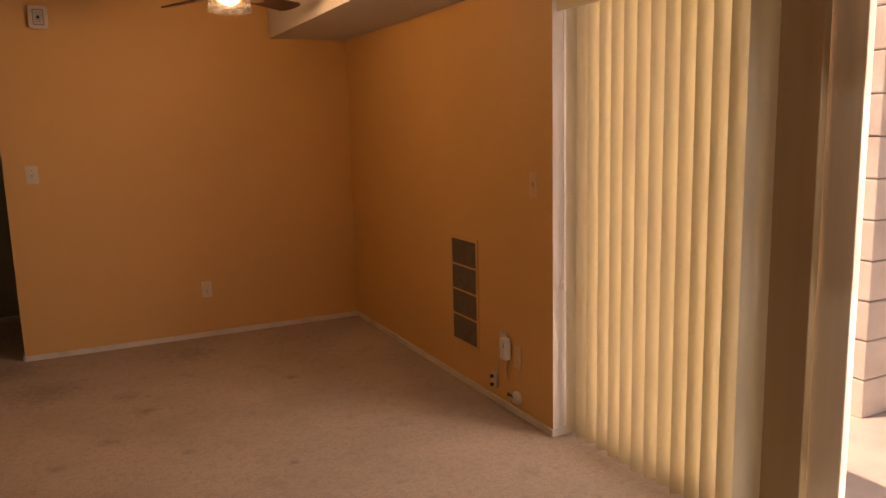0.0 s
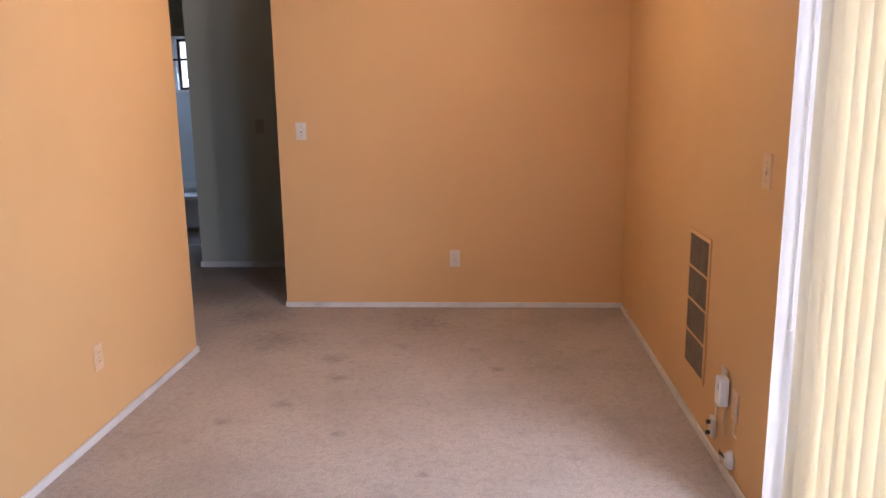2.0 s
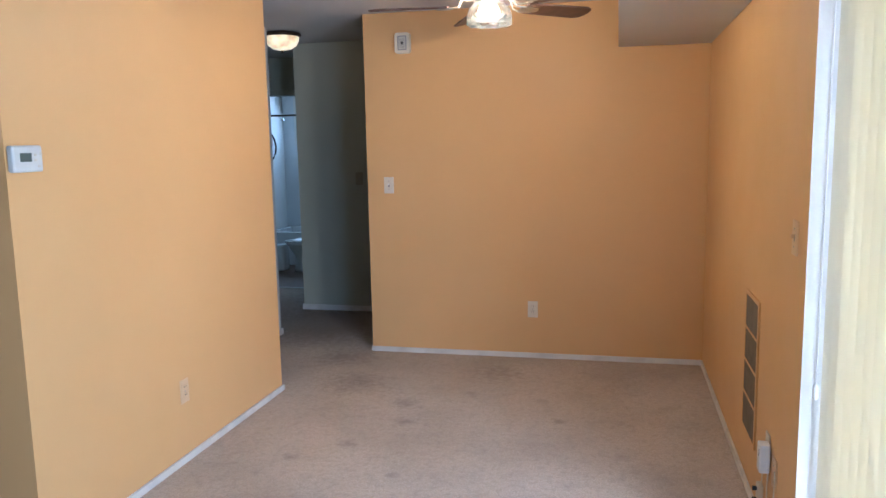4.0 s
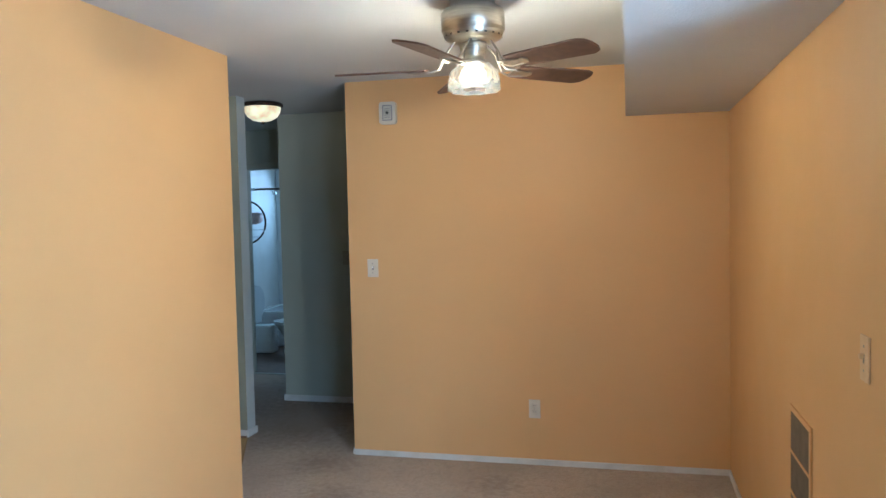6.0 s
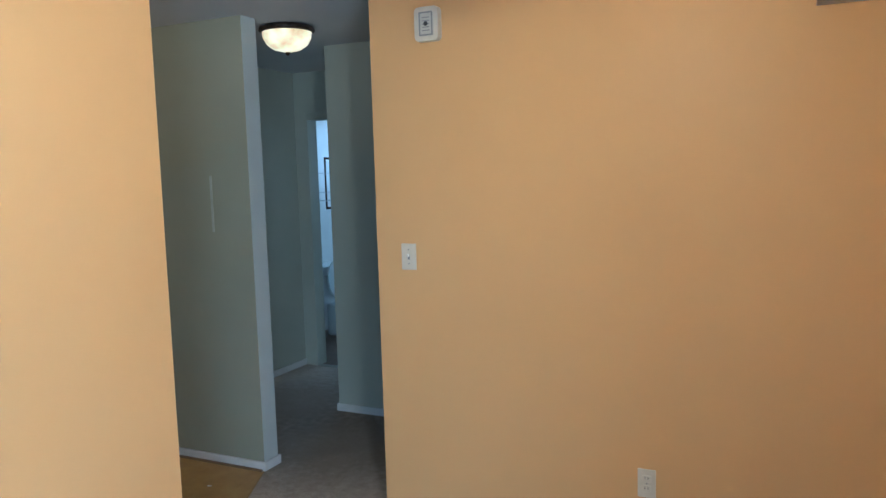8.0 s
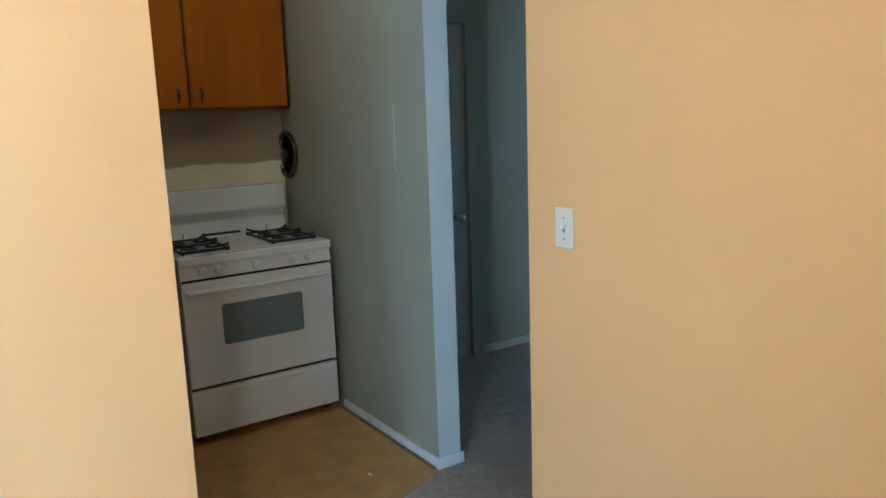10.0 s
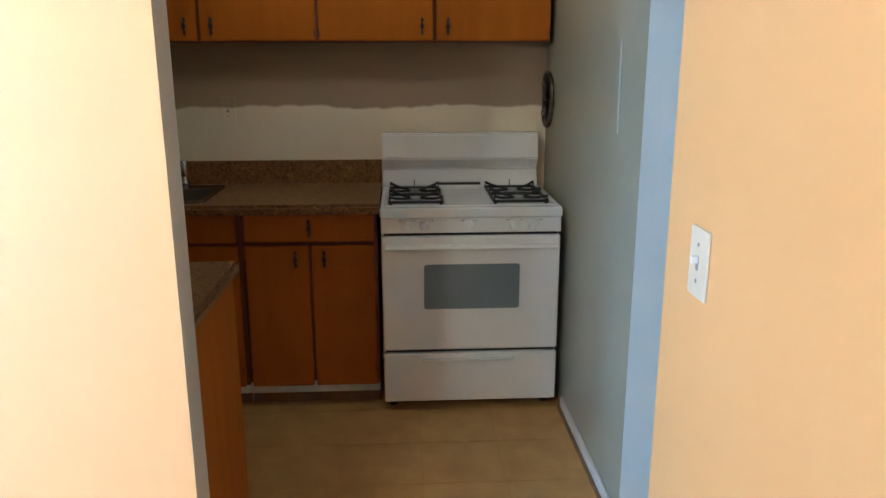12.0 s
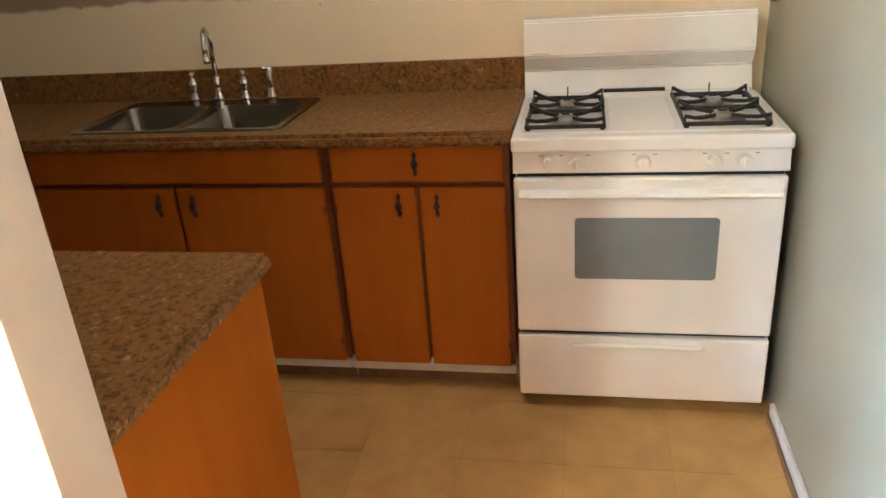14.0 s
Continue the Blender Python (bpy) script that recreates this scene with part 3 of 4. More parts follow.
setting("wall_yard", [(7.5, 7.7, -14, 8, -0.1, 1.9)], [STUCCO], "cream stucco yard wall", "wall")

# ---------------- kitchen: the range ----------------
SY0, SY1 = -0.573, 0.190
stove = thing("gas_range", (-2.1, -0.19, 0), "white enamel four-burner gas range against the kitchen wall", "stove")
boxpart("body", ENAMEL, stove, (-2.385, -1.812, SY0 + 0.006, SY1 - 0.006, 0.035, 0.87), 0.006)
boxpart("gap", GAP, stove, (-2.30, -1.798, SY0 + 0.012, SY1 - 0.012, 0.06, 0.868), 0.0)
for fx in (-2.33, -1.86):
    for fy in (SY0 + 0.04, SY1 - 0.04):
        bm = bmesh.new()
        lathe(bm, [(0.018, 0), (0.018, 0.02), (0.01, 0.024), (0.01, 0.05)], 12, (fx, fy, -0.002))
        part("foot", bm, DARKP, stove)
drawer = boxpart("drawer", ENAMEL, stove, (-1.812, -1.777, SY0 + 0.002, SY1 - 0.002, 0.045, 0.273), 0.008)
boxpart("handle", ENAMEL, drawer, (-1.78, -1.762, -0.40, -0.0, 0.236, 0.25), 0.006)
odoor = boxpart("oven_door", ENAMEL, stove, (-1.812, -1.777, SY0 + 0.002, SY1 - 0.002, 0.287, 0.798), 0.009)
bm = bmesh.new()
prism(bm, rounded(-0.393, 0.016, 0.477, 0.675, 0.012), "x", -1.78, -1.774)
part("window", bm, OVENGLASS, odoor, "grey tinted oven window")
bm = bmesh.new()
prism(bm, [(-1.78, 0.737), (-1.747, 0.744), (-1.742, 0.751), (-1.747, 0.758), (-1.78, 0.764)], "y", SY0 + 0.02, SY1 - 0.02)
part("handle", bm, ENAMEL, odoor, "white bar handle")
bm = bmesh.new()
prism(bm, [(-1.812, 0.811), (-1.785, 0.811), (-1.793, 0.872), (-1.812, 0.872)], "y", SY0 + 0.001, SY1 - 0.001)
panel = part("control_panel", bm, ENAMEL, stove)
for ky in (-0.464, -0.389, -0.203, -0.011, 0.070):
    bm = bmesh.new()
    lathe(bm, [(0.022, 0), (0.022, 0.004), (0.019, 0.008), (0.017, 0.018), (0.0005, 0.02)], 20, (-1.79, ky, 0.841), "x")
    box(bm, -1.775, -1.764, ky - 0.0035, ky + 0.0035, 0.825, 0.857, bevel=0.0015)
    part("knob", bm, KNOBM, panel, smooth=False)
    for dy in (-0.032, 0.026):
        if abs(dy) < 0.03 or ky in (-0.464, -0.011, -0.203):
            boxpart("mark", GREYP, panel, (-1.7935, -1.7895, ky + dy, ky + dy + 0.012, 0.8610, 0.8632), 0.0)
# cooktop: a rounded slab with a shallow sunken top
bm = bmesh.new()
box(bm, -2.32, -1.775, SY0 - 0.003, SY1 + 0.003, 0.874, 0.918, bevel=0.009, segments=3)
top = part("cooktop", bm, ENAMEL, stove, smooth=False)
boxpart("spill_rim", ENAMEL, top, (-1.832, -1.82, SY0 + 0.02, SY1 - 0.02, 0.915, 0.921), 0.003)
for yy in (SY0 + 0.016, SY1 - 0.028):
    boxpart("spill_rim", ENAMEL, top, (-2.27, -1.82, yy, yy + 0.012, 0.915, 0.921), 0.003)
boxpart("vent_slot", DARKP, top, (-2.298, -2.268, -0.305, -0.105, 0.915, 0.944), 0.002, "dark oven vent slot")
boxpart("vent_lip", ENAMEL, top, (-2.268, -2.262, -0.308, -0.102, 0.915, 0.934), 0.002)
boxpart("vent_bar", ENAMEL, top, (-2.286, -2.282, -0.303, -0.107, 0.9435, 0.9465), 0.0008)


def fin(bm, points, half, deep):
    """A flat cast bar that follows a line of points, deeper than it is wide."""
    d = Vector(points[-1]) - Vector(points[0])
    side = Vector((-d.y, d.x, 0)).normalized() * half
    rings = []
    for p in points:
        q, low = Vector(p), Vector(p) - Vector((0, 0, deep))
        rings.append([bm.verts.new(v) for v in (q + side, q - side, low - side, low + side)])
    for a, b in zip(rings, rings[1:]):
        for k in range(4):
            bm.faces.new((a[k], a[(k + 1) % 4], b[(k + 1) % 4], b[k]))
    bm.faces.new(rings[0][::-1])
    bm.faces.new(rings[-1])


def grate(y0, y1):
    """A cast grate over two burners: rim, cross bars and raised fingers."""
    x0, x1, zb, zt = -2.23, -1.848, 0.922, 0.95
    bm = bmesh.new()
    for d in ((x0, x1, y0, y0 + 0.009), (x0, x1, y1 - 0.009, y1), (x0, x0 + 0.009, y0, y1), (x1 - 0.009, x1, y0, y1), ((x0 + x1) / 2 - 0.006, (x0 + x1) / 2 + 0.006, y0, y1)):
        box(bm, *d, zb + 0.002, zb + 0.014, bevel=0.002)
    ym = (y0 + y1) / 2
    for cx in ((3 * x0 + x1) / 4, (x0 + 3 * x1) / 4):
        hx, hy = (x1 - x0) / 4 - 0.004, (y1 - y0) / 2 - 0.004
        for sx, sy in ((1, 1), (1, -1), (-1, 1), (-1, -1)):
            line = [(1.0, 0.010), (0.99, zt - zb + 0.008), (0.75, zt - zb - 0.003), (0.5, zt - zb - 0.008), (0.2, zt - zb - 0.009)]
            fin(bm, [(cx + sx * hx * k, ym + sy * hy * k, zb + h) for k, h in line], 0.0036, 0.011)
        tube(bm, [(cx, ym - 0.012, zt - 0.004), (cx, ym + 0.012, zt - 0.004)], 0.004, 6)
    tube(bm, [(x0 + 0.008, ym, zb + 0.006), (x0 + 0.008, ym, zt + 0.016)], 0.0022, 6)
    for cx in (x0 + 0.01, x1 - 0.01):
        for cy in (y0 + 0.01, y1 - 0.01):
            box(bm, cx - 0.006, cx + 0.006, cy - 0.006, cy + 0.006, 0.918, zb + 0.008)
    g = part("grate", bm, IRON, stove, "black cast iron grate")
    bm = bmesh.new()
    for d in ((x0 - 0.018, x1 + 0.016, y0 - 0.016, y0 - 0.009), (x0 - 0.018, x1 + 0.016, y1 + 0.009, y1 + 0.016), (x0 - 0.018, x0 - 0.011, y0 - 0.009, y1 + 0.009), (x1 + 0.009, x1 + 0.016, y0 - 0.009, y1 + 0.009)):
        box(bm, *d, 0.916, 0.921, bevel=0.0018)
    part("burner_well", bm, ENAMEL, top, "raised enamel rim of the burner well")
    for cx in ((3 * x0 + x1) / 4, (x0 + 3 * x1) / 4):
        bm = bmesh.new()
        lathe(bm, [(0.065, 0.9185), (0.062, 0.9215), (0.034, 0.9205), (0.033, 0.932), (0.028, 0.937), (0.012, 0.938), (0.0005, 0.9385)], 24, (cx, ym, 0))
        part("burner", bm, ALU, stove, "grey aluminium burner", smooth=False)


grate(-0.54, -0.306)
grate(-0.092, 0.146)
bm = bmesh.new()
prism(bm, [(-2.385, 0.87), (-2.30, 0.87), (-2.30, 0.925), (-2.322, 0.972), (-2.336, 1.003), (-2.297, 1.054), (-2.312, 1.168), (-2.322, 1.175), (-2.385, 1.175)], "y", SY0 + 0.002, SY1 - 0.016)
bmesh.ops.bevel(bm, geom=[e for e in bm.edges if abs(e.verts[0].co.y - e.verts[1].co.y) > 0.1], offset=0.005, segments=2, affect="EDGES")
guard = part("backguard", bm, ENAMEL, stove)
boxpart("emblem", mat("pale_grey_print", (0.5, 0.5, 0.48), 0.5), guard, (-2.300, -2.2975, SY0 + 0.02, SY0 + 0.09, 1.062, 1.066), 0.0, "small grey emblem bar")


# ---------------- kitchen: cabinets and worktops ----------------
def pull(parent, x, y, z, tall=0.068):
    """A dark bronze pull: a bowed bar swelling to a lozenge, on two pointed feet."""
    bm = bmesh.new()
    h = tall / 2
    tube(bm, [(x + 0.003, y, z - h), (x + 0.009, y, z - h * 0.7), (x + 0.011, y, z), (x + 0.009, y, z + h * 0.7), (x + 0.003, y, z + h)], 0.0045, 8)
    prism(bm, [(y - 0.0105, z), (y, z - 0.022), (y + 0.0105, z), (y, z + 0.022)], "x", x + 0.006, x + 0.016)
    for s in (-1, 1):
        prism(bm, [(y - 0.008, z + s * h * 0.8), (y, z + s * (h * 0.8 - 0.012)), (y + 0.008, z + s * h * 0.8), (y, z + s * (h * 0.8 + 0.014))], "x", x, x + 0.006)
    part("pull", bm, BRONZE, parent, "dark bronze pull")


def hinge(parent, x, y, z):
    bm = bmesh.new()
    box(bm, x, x + 0.006, y - 0.004, y + 0.004, z - 0.014, z + 0.014, bevel=0.002)
    part("hinge", bm, CABEDGE, parent, "small brown hinge")


def base_unit(y0, y1, doors, drawer, label, top=0.884):
    """A base cabinet: body, face frame, a drawer or false front, and doors."""
    u = thing("base_cabinet", (-2.1, (y0 + y1) / 2, 0), label, "cabinet", "base cabinets")
    boxpart("body", CABEDGE, u, (XK + 0.003, -1.877, y0 + 0.001, y1 - 0.001, 0.098, top), 0.0)
    if top < 0.884:
        boxpart("face_rail", CABEDGE, u, (-1.9, -1.877, y0 + 0.001, y1 - 0.001, top, 0.884), 0.0)
    boxpart("toe_kick", KICK, u, (-1.955, -1.92, y0 + 0.001, y1 - 0.001, 0.0, 0.0615), 0.0, "cream toe kick board")
    boxpart("floor_trim", VINYLTRIM, u, (-1.92, -1.907, y0 + 0.001, y1 - 0.001, -0.002, 0.05), 0.004, "brown floor trim")
    boxpart("toe_rail", TRIM, u, (-1.955, -1.868, y0 + 0.001, y1 - 0.001, 0.062, 0.0965), 0.002, "white painted toe rail")
    front = boxpart("drawer", CABINET, u, (-1.877, -1.857, y0 + 0.018, y1 - 0.018, 0.762, 0.882), 0.004)
    if drawer:
        pull(front, -1.857, (y0 + y1) / 2, 0.822)
    n = doors
    w = (y1 - y0 - 0.03 - 0.013 * (n - 1)) / n
    for i in range(n):
        a = y0 + 0.015 + i * (w + 0.013)
        d = boxpart("door", CABINET, u, (-1.877, -1.857, a, a + w, 0.098, 0.745), 0.004)
        boxpart("stub", TRIM, u, (-1.8765, -1.868, a - 0.0115, a - 0.0015, 0.0965, 0.113), 0.0, "white paint stub between the doors")
        pull(d, -1.857, a + w - 0.055 if i % 2 == 0 else a + 0.055, 0.685)
        for hz in (0.18, 0.67):
            hinge(d, -1.857, a + 0.004 if i % 2 == 0 else a + w - 0.004, hz)


base_unit(-1.172, -0.59, 2, True, "orange wood base cabinet with drawer and two doors")
base_unit(-2.25, -1.174, 2, False, "orange wood sink base cabinet with two doors", 0.72)
base_unit(-2.84, -2.252, 1, True, "orange wood base cabinet with drawer and door")


def upper_unit(y0, y1, label):
    u = thing("wall_cabinet", (-2.37, (y0 + y1) / 2, 1.585), label, "cabinet", "wall cabinets")
    boxpart("body", CABEDGE, u, (XK + 0.003, -2.24, y0 + 0.001, y1 - 0.001, 1.592, 2.30), 0.0)
    m = (y0 + y1) / 2
    for a, b, left in ((y0 + 0.006, m - 0.008, True), (m + 0.008, y1 - 0.006, False)):
        d = boxpart("door", CABINET, u, (-2.24, -2.219, a, b, 1.598, 2.29), 0.004)
        pull(d, -2.219, b - 0.05 if left else a + 0.05, 1.66)
        for hz in (1.63, 2.24):
            hinge(d, -2.2195, a + 0.004 if left else b - 0.004, hz)


upper_unit(-0.85, 0.205, "orange wood wall cabinet with two doors above the range")
upper_unit(-1.89, -0.852, "orange wood wall cabinet with two doors above the sink")
upper_unit(-2.84, -1.892, "orange wood wall cabinet with two doors")
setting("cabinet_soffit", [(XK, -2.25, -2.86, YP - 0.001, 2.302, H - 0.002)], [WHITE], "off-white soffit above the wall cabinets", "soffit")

# worktop along the wall, with the sink cut out of it
SKX0, SKX1, SKY0, SKY1 = -2.325, -1.885, -2.075, -1.32
counter = thing("worktop", (-2.1, -1.7, 0.87), "brown granite-look laminate worktop with backsplash", "worktop")
CX1 = -1.815
for d in ((XK + 0.02, SKX0 + 0.012, -2.85, SY0 - 0.006, 0.885, 0.93), (SKX1 - 0.012, CX1, -2.85, SY0 - 0.006, 0.885, 0.93),
          (SKX0 + 0.012, SKX1 - 0.012, -2.85, SKY0 + 0.012, 0.885, 0.93), (SKX0 + 0.012, SKX1 - 0.012, SKY1 - 0.012, SY0 - 0.006, 0.885, 0.93)):
    front = d[1] == CX1
    bm = bmesh.new()
    box(bm, *d)
    if front:
        bmesh.ops.bevel(bm, geom=[e for e in bm.edges if all(v.co.x > CX1 - 0.001 for v in e.verts) and abs(e.verts[0].co.y - e.verts[1].co.y) > 0.2],
                        offset=0.014, segments=4, affect="EDGES")
    part("top", bm, GRANITE, counter)
bm = bmesh.new()
box(bm, XK + 0.001, XK + 0.0198, -2.85, SY0 - 0.006, 0.885, 1.042, bevel=0.005)
part("backsplash", bm, GRANITE, counter)

# the counter behind the living room wall
pen = thing("counter_cabinet", (-0.7, -1.8, 0), "orange wood cabinet run along the living room wall", "cabinet")
boxpart("body", CABEDGE, pen, (-0.945, XL - 0.102, -2.84, YE - 0.054, 0.1, 0.878), 0.0)
boxpart("end_panel", CABINET, pen, (-0.947, XL - 0.103, YE - 0.0535, YE - 0.038, 0.0, 0.878), 0.002, "orange wood end panel")
for i in range(3):
    a = -2.83 + i * 0.606
    d = boxpart("door", CABINET, pen, (-0.964, -0.946, a, a + 0.6, 0.165, 0.695), 0.004)
    boxpart("drawer", CABINET, pen, (-0.964, -0.946, a, a + 0.6, 0.712, 0.842), 0.004)
pentop = thing("counter", (-0.7, -1.8, 0.87), "brown granite-look laminate counter with rounded edge", "worktop")
bm = bmesh.new()
box(bm, -0.985, XL - 0.102, -2.85, YE - 0.022, 0.879, 0.92)
bmesh.ops.bevel(bm, geom=[e for e in bm.edges if all(v.co.x < -0.98 for v in e.verts) or all(v.co.y > YE - 0.023 for v in e.verts)], offset=0.012, segments=4, affect="EDGES")
part("top", bm, GRANITE, pentop)
boxpart("underside_batten", CABEDGE, pentop, (-0.979, -0.964, -2.84, YE - 0.053, 0.862, 0.8785), 0.002, "dark wood batten under the edge")

# ---------------- kitchen: sink and tap ----------------
sink = thing("double_sink", (-2.13, -1.74, 0.921), "stainless steel double bowl sink set in the worktop", "sink")
bm = bmesh.new()
outer = rounded(SKX0, SKX1, SKY0, SKY1, 0.03)
YM = (SKY0 + SKY1) / 2
bowls = [(SKX0 + 0.085, SKX1 - 0.028, SKY0 + 0.028, YM - 0.014), (SKX0 + 0.085, SKX1 - 0.028, YM + 0.014, SKY1 - 0.028)]
loops = [outer] + [rounded(x0 - 0.004, x1 + 0.004, y0 - 0.004, y1 + 0.004, 0.045, 5) for x0, x1, y0, y1 in bowls]
edges = []
for loop in loops:
    vs = [bm.verts.new((p[0], p[1], 0.9355)) for p in loop]
    edges += [bm.edges.new((vs[i], vs[(i + 1) % len(vs)])) for i in range(len(vs))]
bmesh.ops.triangle_fill(bm, edges=edges, use_beauty=True, normal=(0, 0, 1))
low = [bm.verts.new((p[0], p[1], 0.9302)) for p in rounded(SKX0 - 0.002, SKX1 + 0.002, SKY0 - 0.002, SKY1 + 0.002, 0.032)]
for i in range(len(outer)):
    bm.faces.new((edges[i].verts[0], edges[i].verts[1], low[(i + 1) % len(low)], low[i]))
part("rim", bm, STEEL, sink)
for x0, x1, y0, y1 in bowls:
    bm = bmesh.new()
    rings = []
    for inset, z, r in ((0, 0.9355, 0.045), (0.006, 0.926, 0.045), (0.012, 0.79, 0.05), (0.03, 0.755, 0.05), (0.06, 0.745, 0.05)):
        rings.append([bm.verts.new((p[0], p[1], z)) for p in rounded(x0 + inset - 0.004, x1 - inset + 0.004, y0 + inset - 0.004, y1 - inset + 0.004, r, 5)])
    for a, b in zip(rings, rings[1:]):
        for i in range(len(a)):
            bm.faces.new((a[i], a[(i + 1) % len(a)], b[(i + 1) % len(a)], b[i]))
    bm.faces.new(rings[-1])
    bowl = part("bowl", bm, STEEL, sink, smooth=True)
    bm = bmesh.new()
    lathe(bm, [(0.045, 0.7455), (0.043, 0.749), (0.03, 0.746), (0.0005, 0.746)], 20, ((x0 + x1) / 2, (y0 + y1) / 2, 0))
    part("drain", bm, CHROME, bowl, smooth=True)
tap = thing("kitchen_tap", (-2.325, -1.733, 0.935), "chrome gooseneck kitchen tap with two handles and side spray", "tap")
TX = -2.345
bm = bmesh.new()
lathe(bm, [(0.026, 0.935), (0.026, 0.943), (0.016, 0.956), (0.013, 0.986), (0.016, 1.011), (0.012, 1.021)], 16, (TX, -1.733, 0))
tube(bm, [(TX, -1.733, 1.011), (TX, -1.733, 1.105), (TX + 0.004, -1.731, 1.145), (TX + 0.025, -1.726, 1.185), (TX + 0.055, -1.719, 1.2), (TX + 0.083, -1.712, 1.185), (TX + 0.096, -1.709, 1.15), (TX + 0.098, -1.708, 1.11)], 0.0105, 12)
lathe(bm, [(0.013, 1.126), (0.014, 1.136), (0.0125, 1.156)], 12, (TX + 0.098, -1.708, -0.04))
part("spout", bm, CHROME, tap, smooth=True)
for hy in (-1.831, -1.625):
    bm = bmesh.new()
    lathe(bm, [(0.024, 0.935), (0.024, 0.942), (0.014, 0.953), (0.012, 0.971), (0.018, 0.986), (0.02, 1.001), (0.011, 1.011), (0.009, 1.026), (0.013, 1.036), (0.0005, 1.041)], 14, (TX, hy, 0))
    tube(bm, [(TX, hy, 1.019), (TX + 0.022, hy + 0.01, 1.029)], 0.005, 8)
    part("handle", bm, CHROME, tap, smooth=True)
bm = bmesh.new()
lathe(bm, [(0.022, 0.935), (0.021, 0.945), (0.013, 0.961), (0.013, 0.981), (0.015, 1.021), (0.011, 1.051), (0.0005, 1.056)], 14, (TX + 0.005, -1.517, 0))
tube(bm, [(TX + 0.005, -1.517, 1.043), (TX + 0.03, -1.532, 1.051)], 0.007, 8)
part("side_spray", bm, CHROME, tap, smooth=True)


# ---------------- plates, vents and small fixtures on the walls ----------------
def plate(place, out, w, h, label, category, kindof, material=PLATE):
    """A wall plate on a wall facing out, as a switch, an outlet or a blank."""
    x, y, z = place
    root = thing(category.replace(" ", "_"), place, label, category, "wall plates")

    def slab(bm, u0, u1, v0, v1, d0, d1, bevel=0.0):
        if out in ("+x", "-x"):
            s = 1 if out == "+x" else -1
            a, b = sorted((x + s * d0, x + s * d1))
            box(bm, a, b, y + u0, y + u1, z + v0, z + v1, bevel=bevel)
        else:
            s = 1 if out == "+y" else -1
            a, b = sorted((y + s * d0, y + s * d1))
            box(bm, x + u0, x + u1, a, b, z + v0, z + v1, bevel=bevel)

    bm = bmesh.new()
    slab(bm, -w / 2, w / 2, -h / 2, h / 2, 0, 0.006, 0.003)
    cover = part("cover", bm, material, root)
    if kindof == "switch":
        bm = bmesh.new()
        slab(bm, -0.0055, 0.0055, -0.012, 0.012, 0.0062, 0.0066)
        part("slot", bm, GREYP, cover)
        bm = bmesh.new()
        slab(bm, -0.004, 0.004, 0.0, 0.012, 0.0062, 0.017, 0.001)
        part("toggle", bm, KNOBM if material is PLATE else material, cover)
        holes = (-0.03, 0.03)
    elif kindof == "outlet":
        for v in (-0.02, 0.02):
            bm = bmesh.new()
            slab(bm, -0.0165, 0.0165, v - 0.0135, v + 0.0135, 0.005, 0.0085, 0.003)
            socket = part("socket", bm, material, cover)
            for u in (-0.006, 0.006):
                bm = bmesh.new()
                slab(bm, u - 0.0012, u + 0.0012, v - 0.002, v + 0.007, 0.008, 0.0089)
                part("slot", bm, DARKP, socket)
        holes = (0.0,)
    else:
        holes = (-0.03, 0.03)
    for v in holes:
        bm = bmesh.new()
        slab(bm, -0.003, 0.003, v - 0.003, v + 0.003, 0.0055, 0.0072, 0.001)
        part("screw", bm, ALU, cover)
    return root


plate((0.158, -0.0, 1.21), "-y", 0.072, 0.115, "ivory toggle light switch on the peach wall", "light switch", "switch")
plate((1.173, -0.0, 0.345), "-y", 0.07, 0.115, "ivory wall outlet on the peach wall", "wall outlet", "outlet")
plate((XL, -2.02, 0.347), "+x", 0.07, 0.115, "wall outlet painted peach like the wall", "wall outlet", "outlet", PEACHPLATE)
plate((XR, -2.53, 1.175), "-x", 0.07, 0.115, "peach-painted light switch near the patio door", "light switch", "switch", PEACHPLATE)
plate((XR, -2.24, 0.345), "-x", 0.07, 0.115, "ivory wall outlet above the baseboard", "wall outlet", "outlet")
plate((XR, -2.375, 0.305), "-x", 0.07, 0.115, "blank cover plate painted peach", "cover plate", "blank", PEACHPLATE)
plate((XK, -1.305, 1.285), "+x", 0.074, 0.122, "wall switch painted over like the kitchen wall", "light switch", "switch", KWALL)
plate((XK, -2.26, 1.305), "+x", 0.07, 0.115, "wall outlet painted over like the kitchen wall", "wall outlet", "outlet", KWALL)
plate((-0.5, 1.25, 1.2), "-y", 0.07, 0.115, "off-white light switch in the hallway", "light switch", "switch", WHITE)

# a white adapter plugged in, with its leads and jacks below
box1 = thing("phone_adapter", (XR - 0.03, -2.295, 0.335), "white plug-in adapter with loose leads", "adapter")
boxpart("case", KNOBM, box1, (XR - 0.045, XR - 0.007, -2.318, -2.264, 0.275, 0.385), 0.006)
boxpart("lamp_slot", GREYP, box1, (XR - 0.0465, XR - 0.044, -2.312, -2.306, 0.34, 0.365), 0.0)
for s, a, b, low in ((1, -2.19, -2.17, 0.14), (2, -2.28, -2.265, 0.15), (3, -2.40, -2.385, 0.2)):
    bm = bmesh.new()
    tube(bm, [(XR - 0.012, a - 0.02, 0.33), (XR - 0.006, a, 0.28), (XR - 0.006, b, 0.2), (XR - 0.008, b - 0.02 * (s - 1), low)], 0.0028, 6)
    part("lead", bm, PLATE, box1)
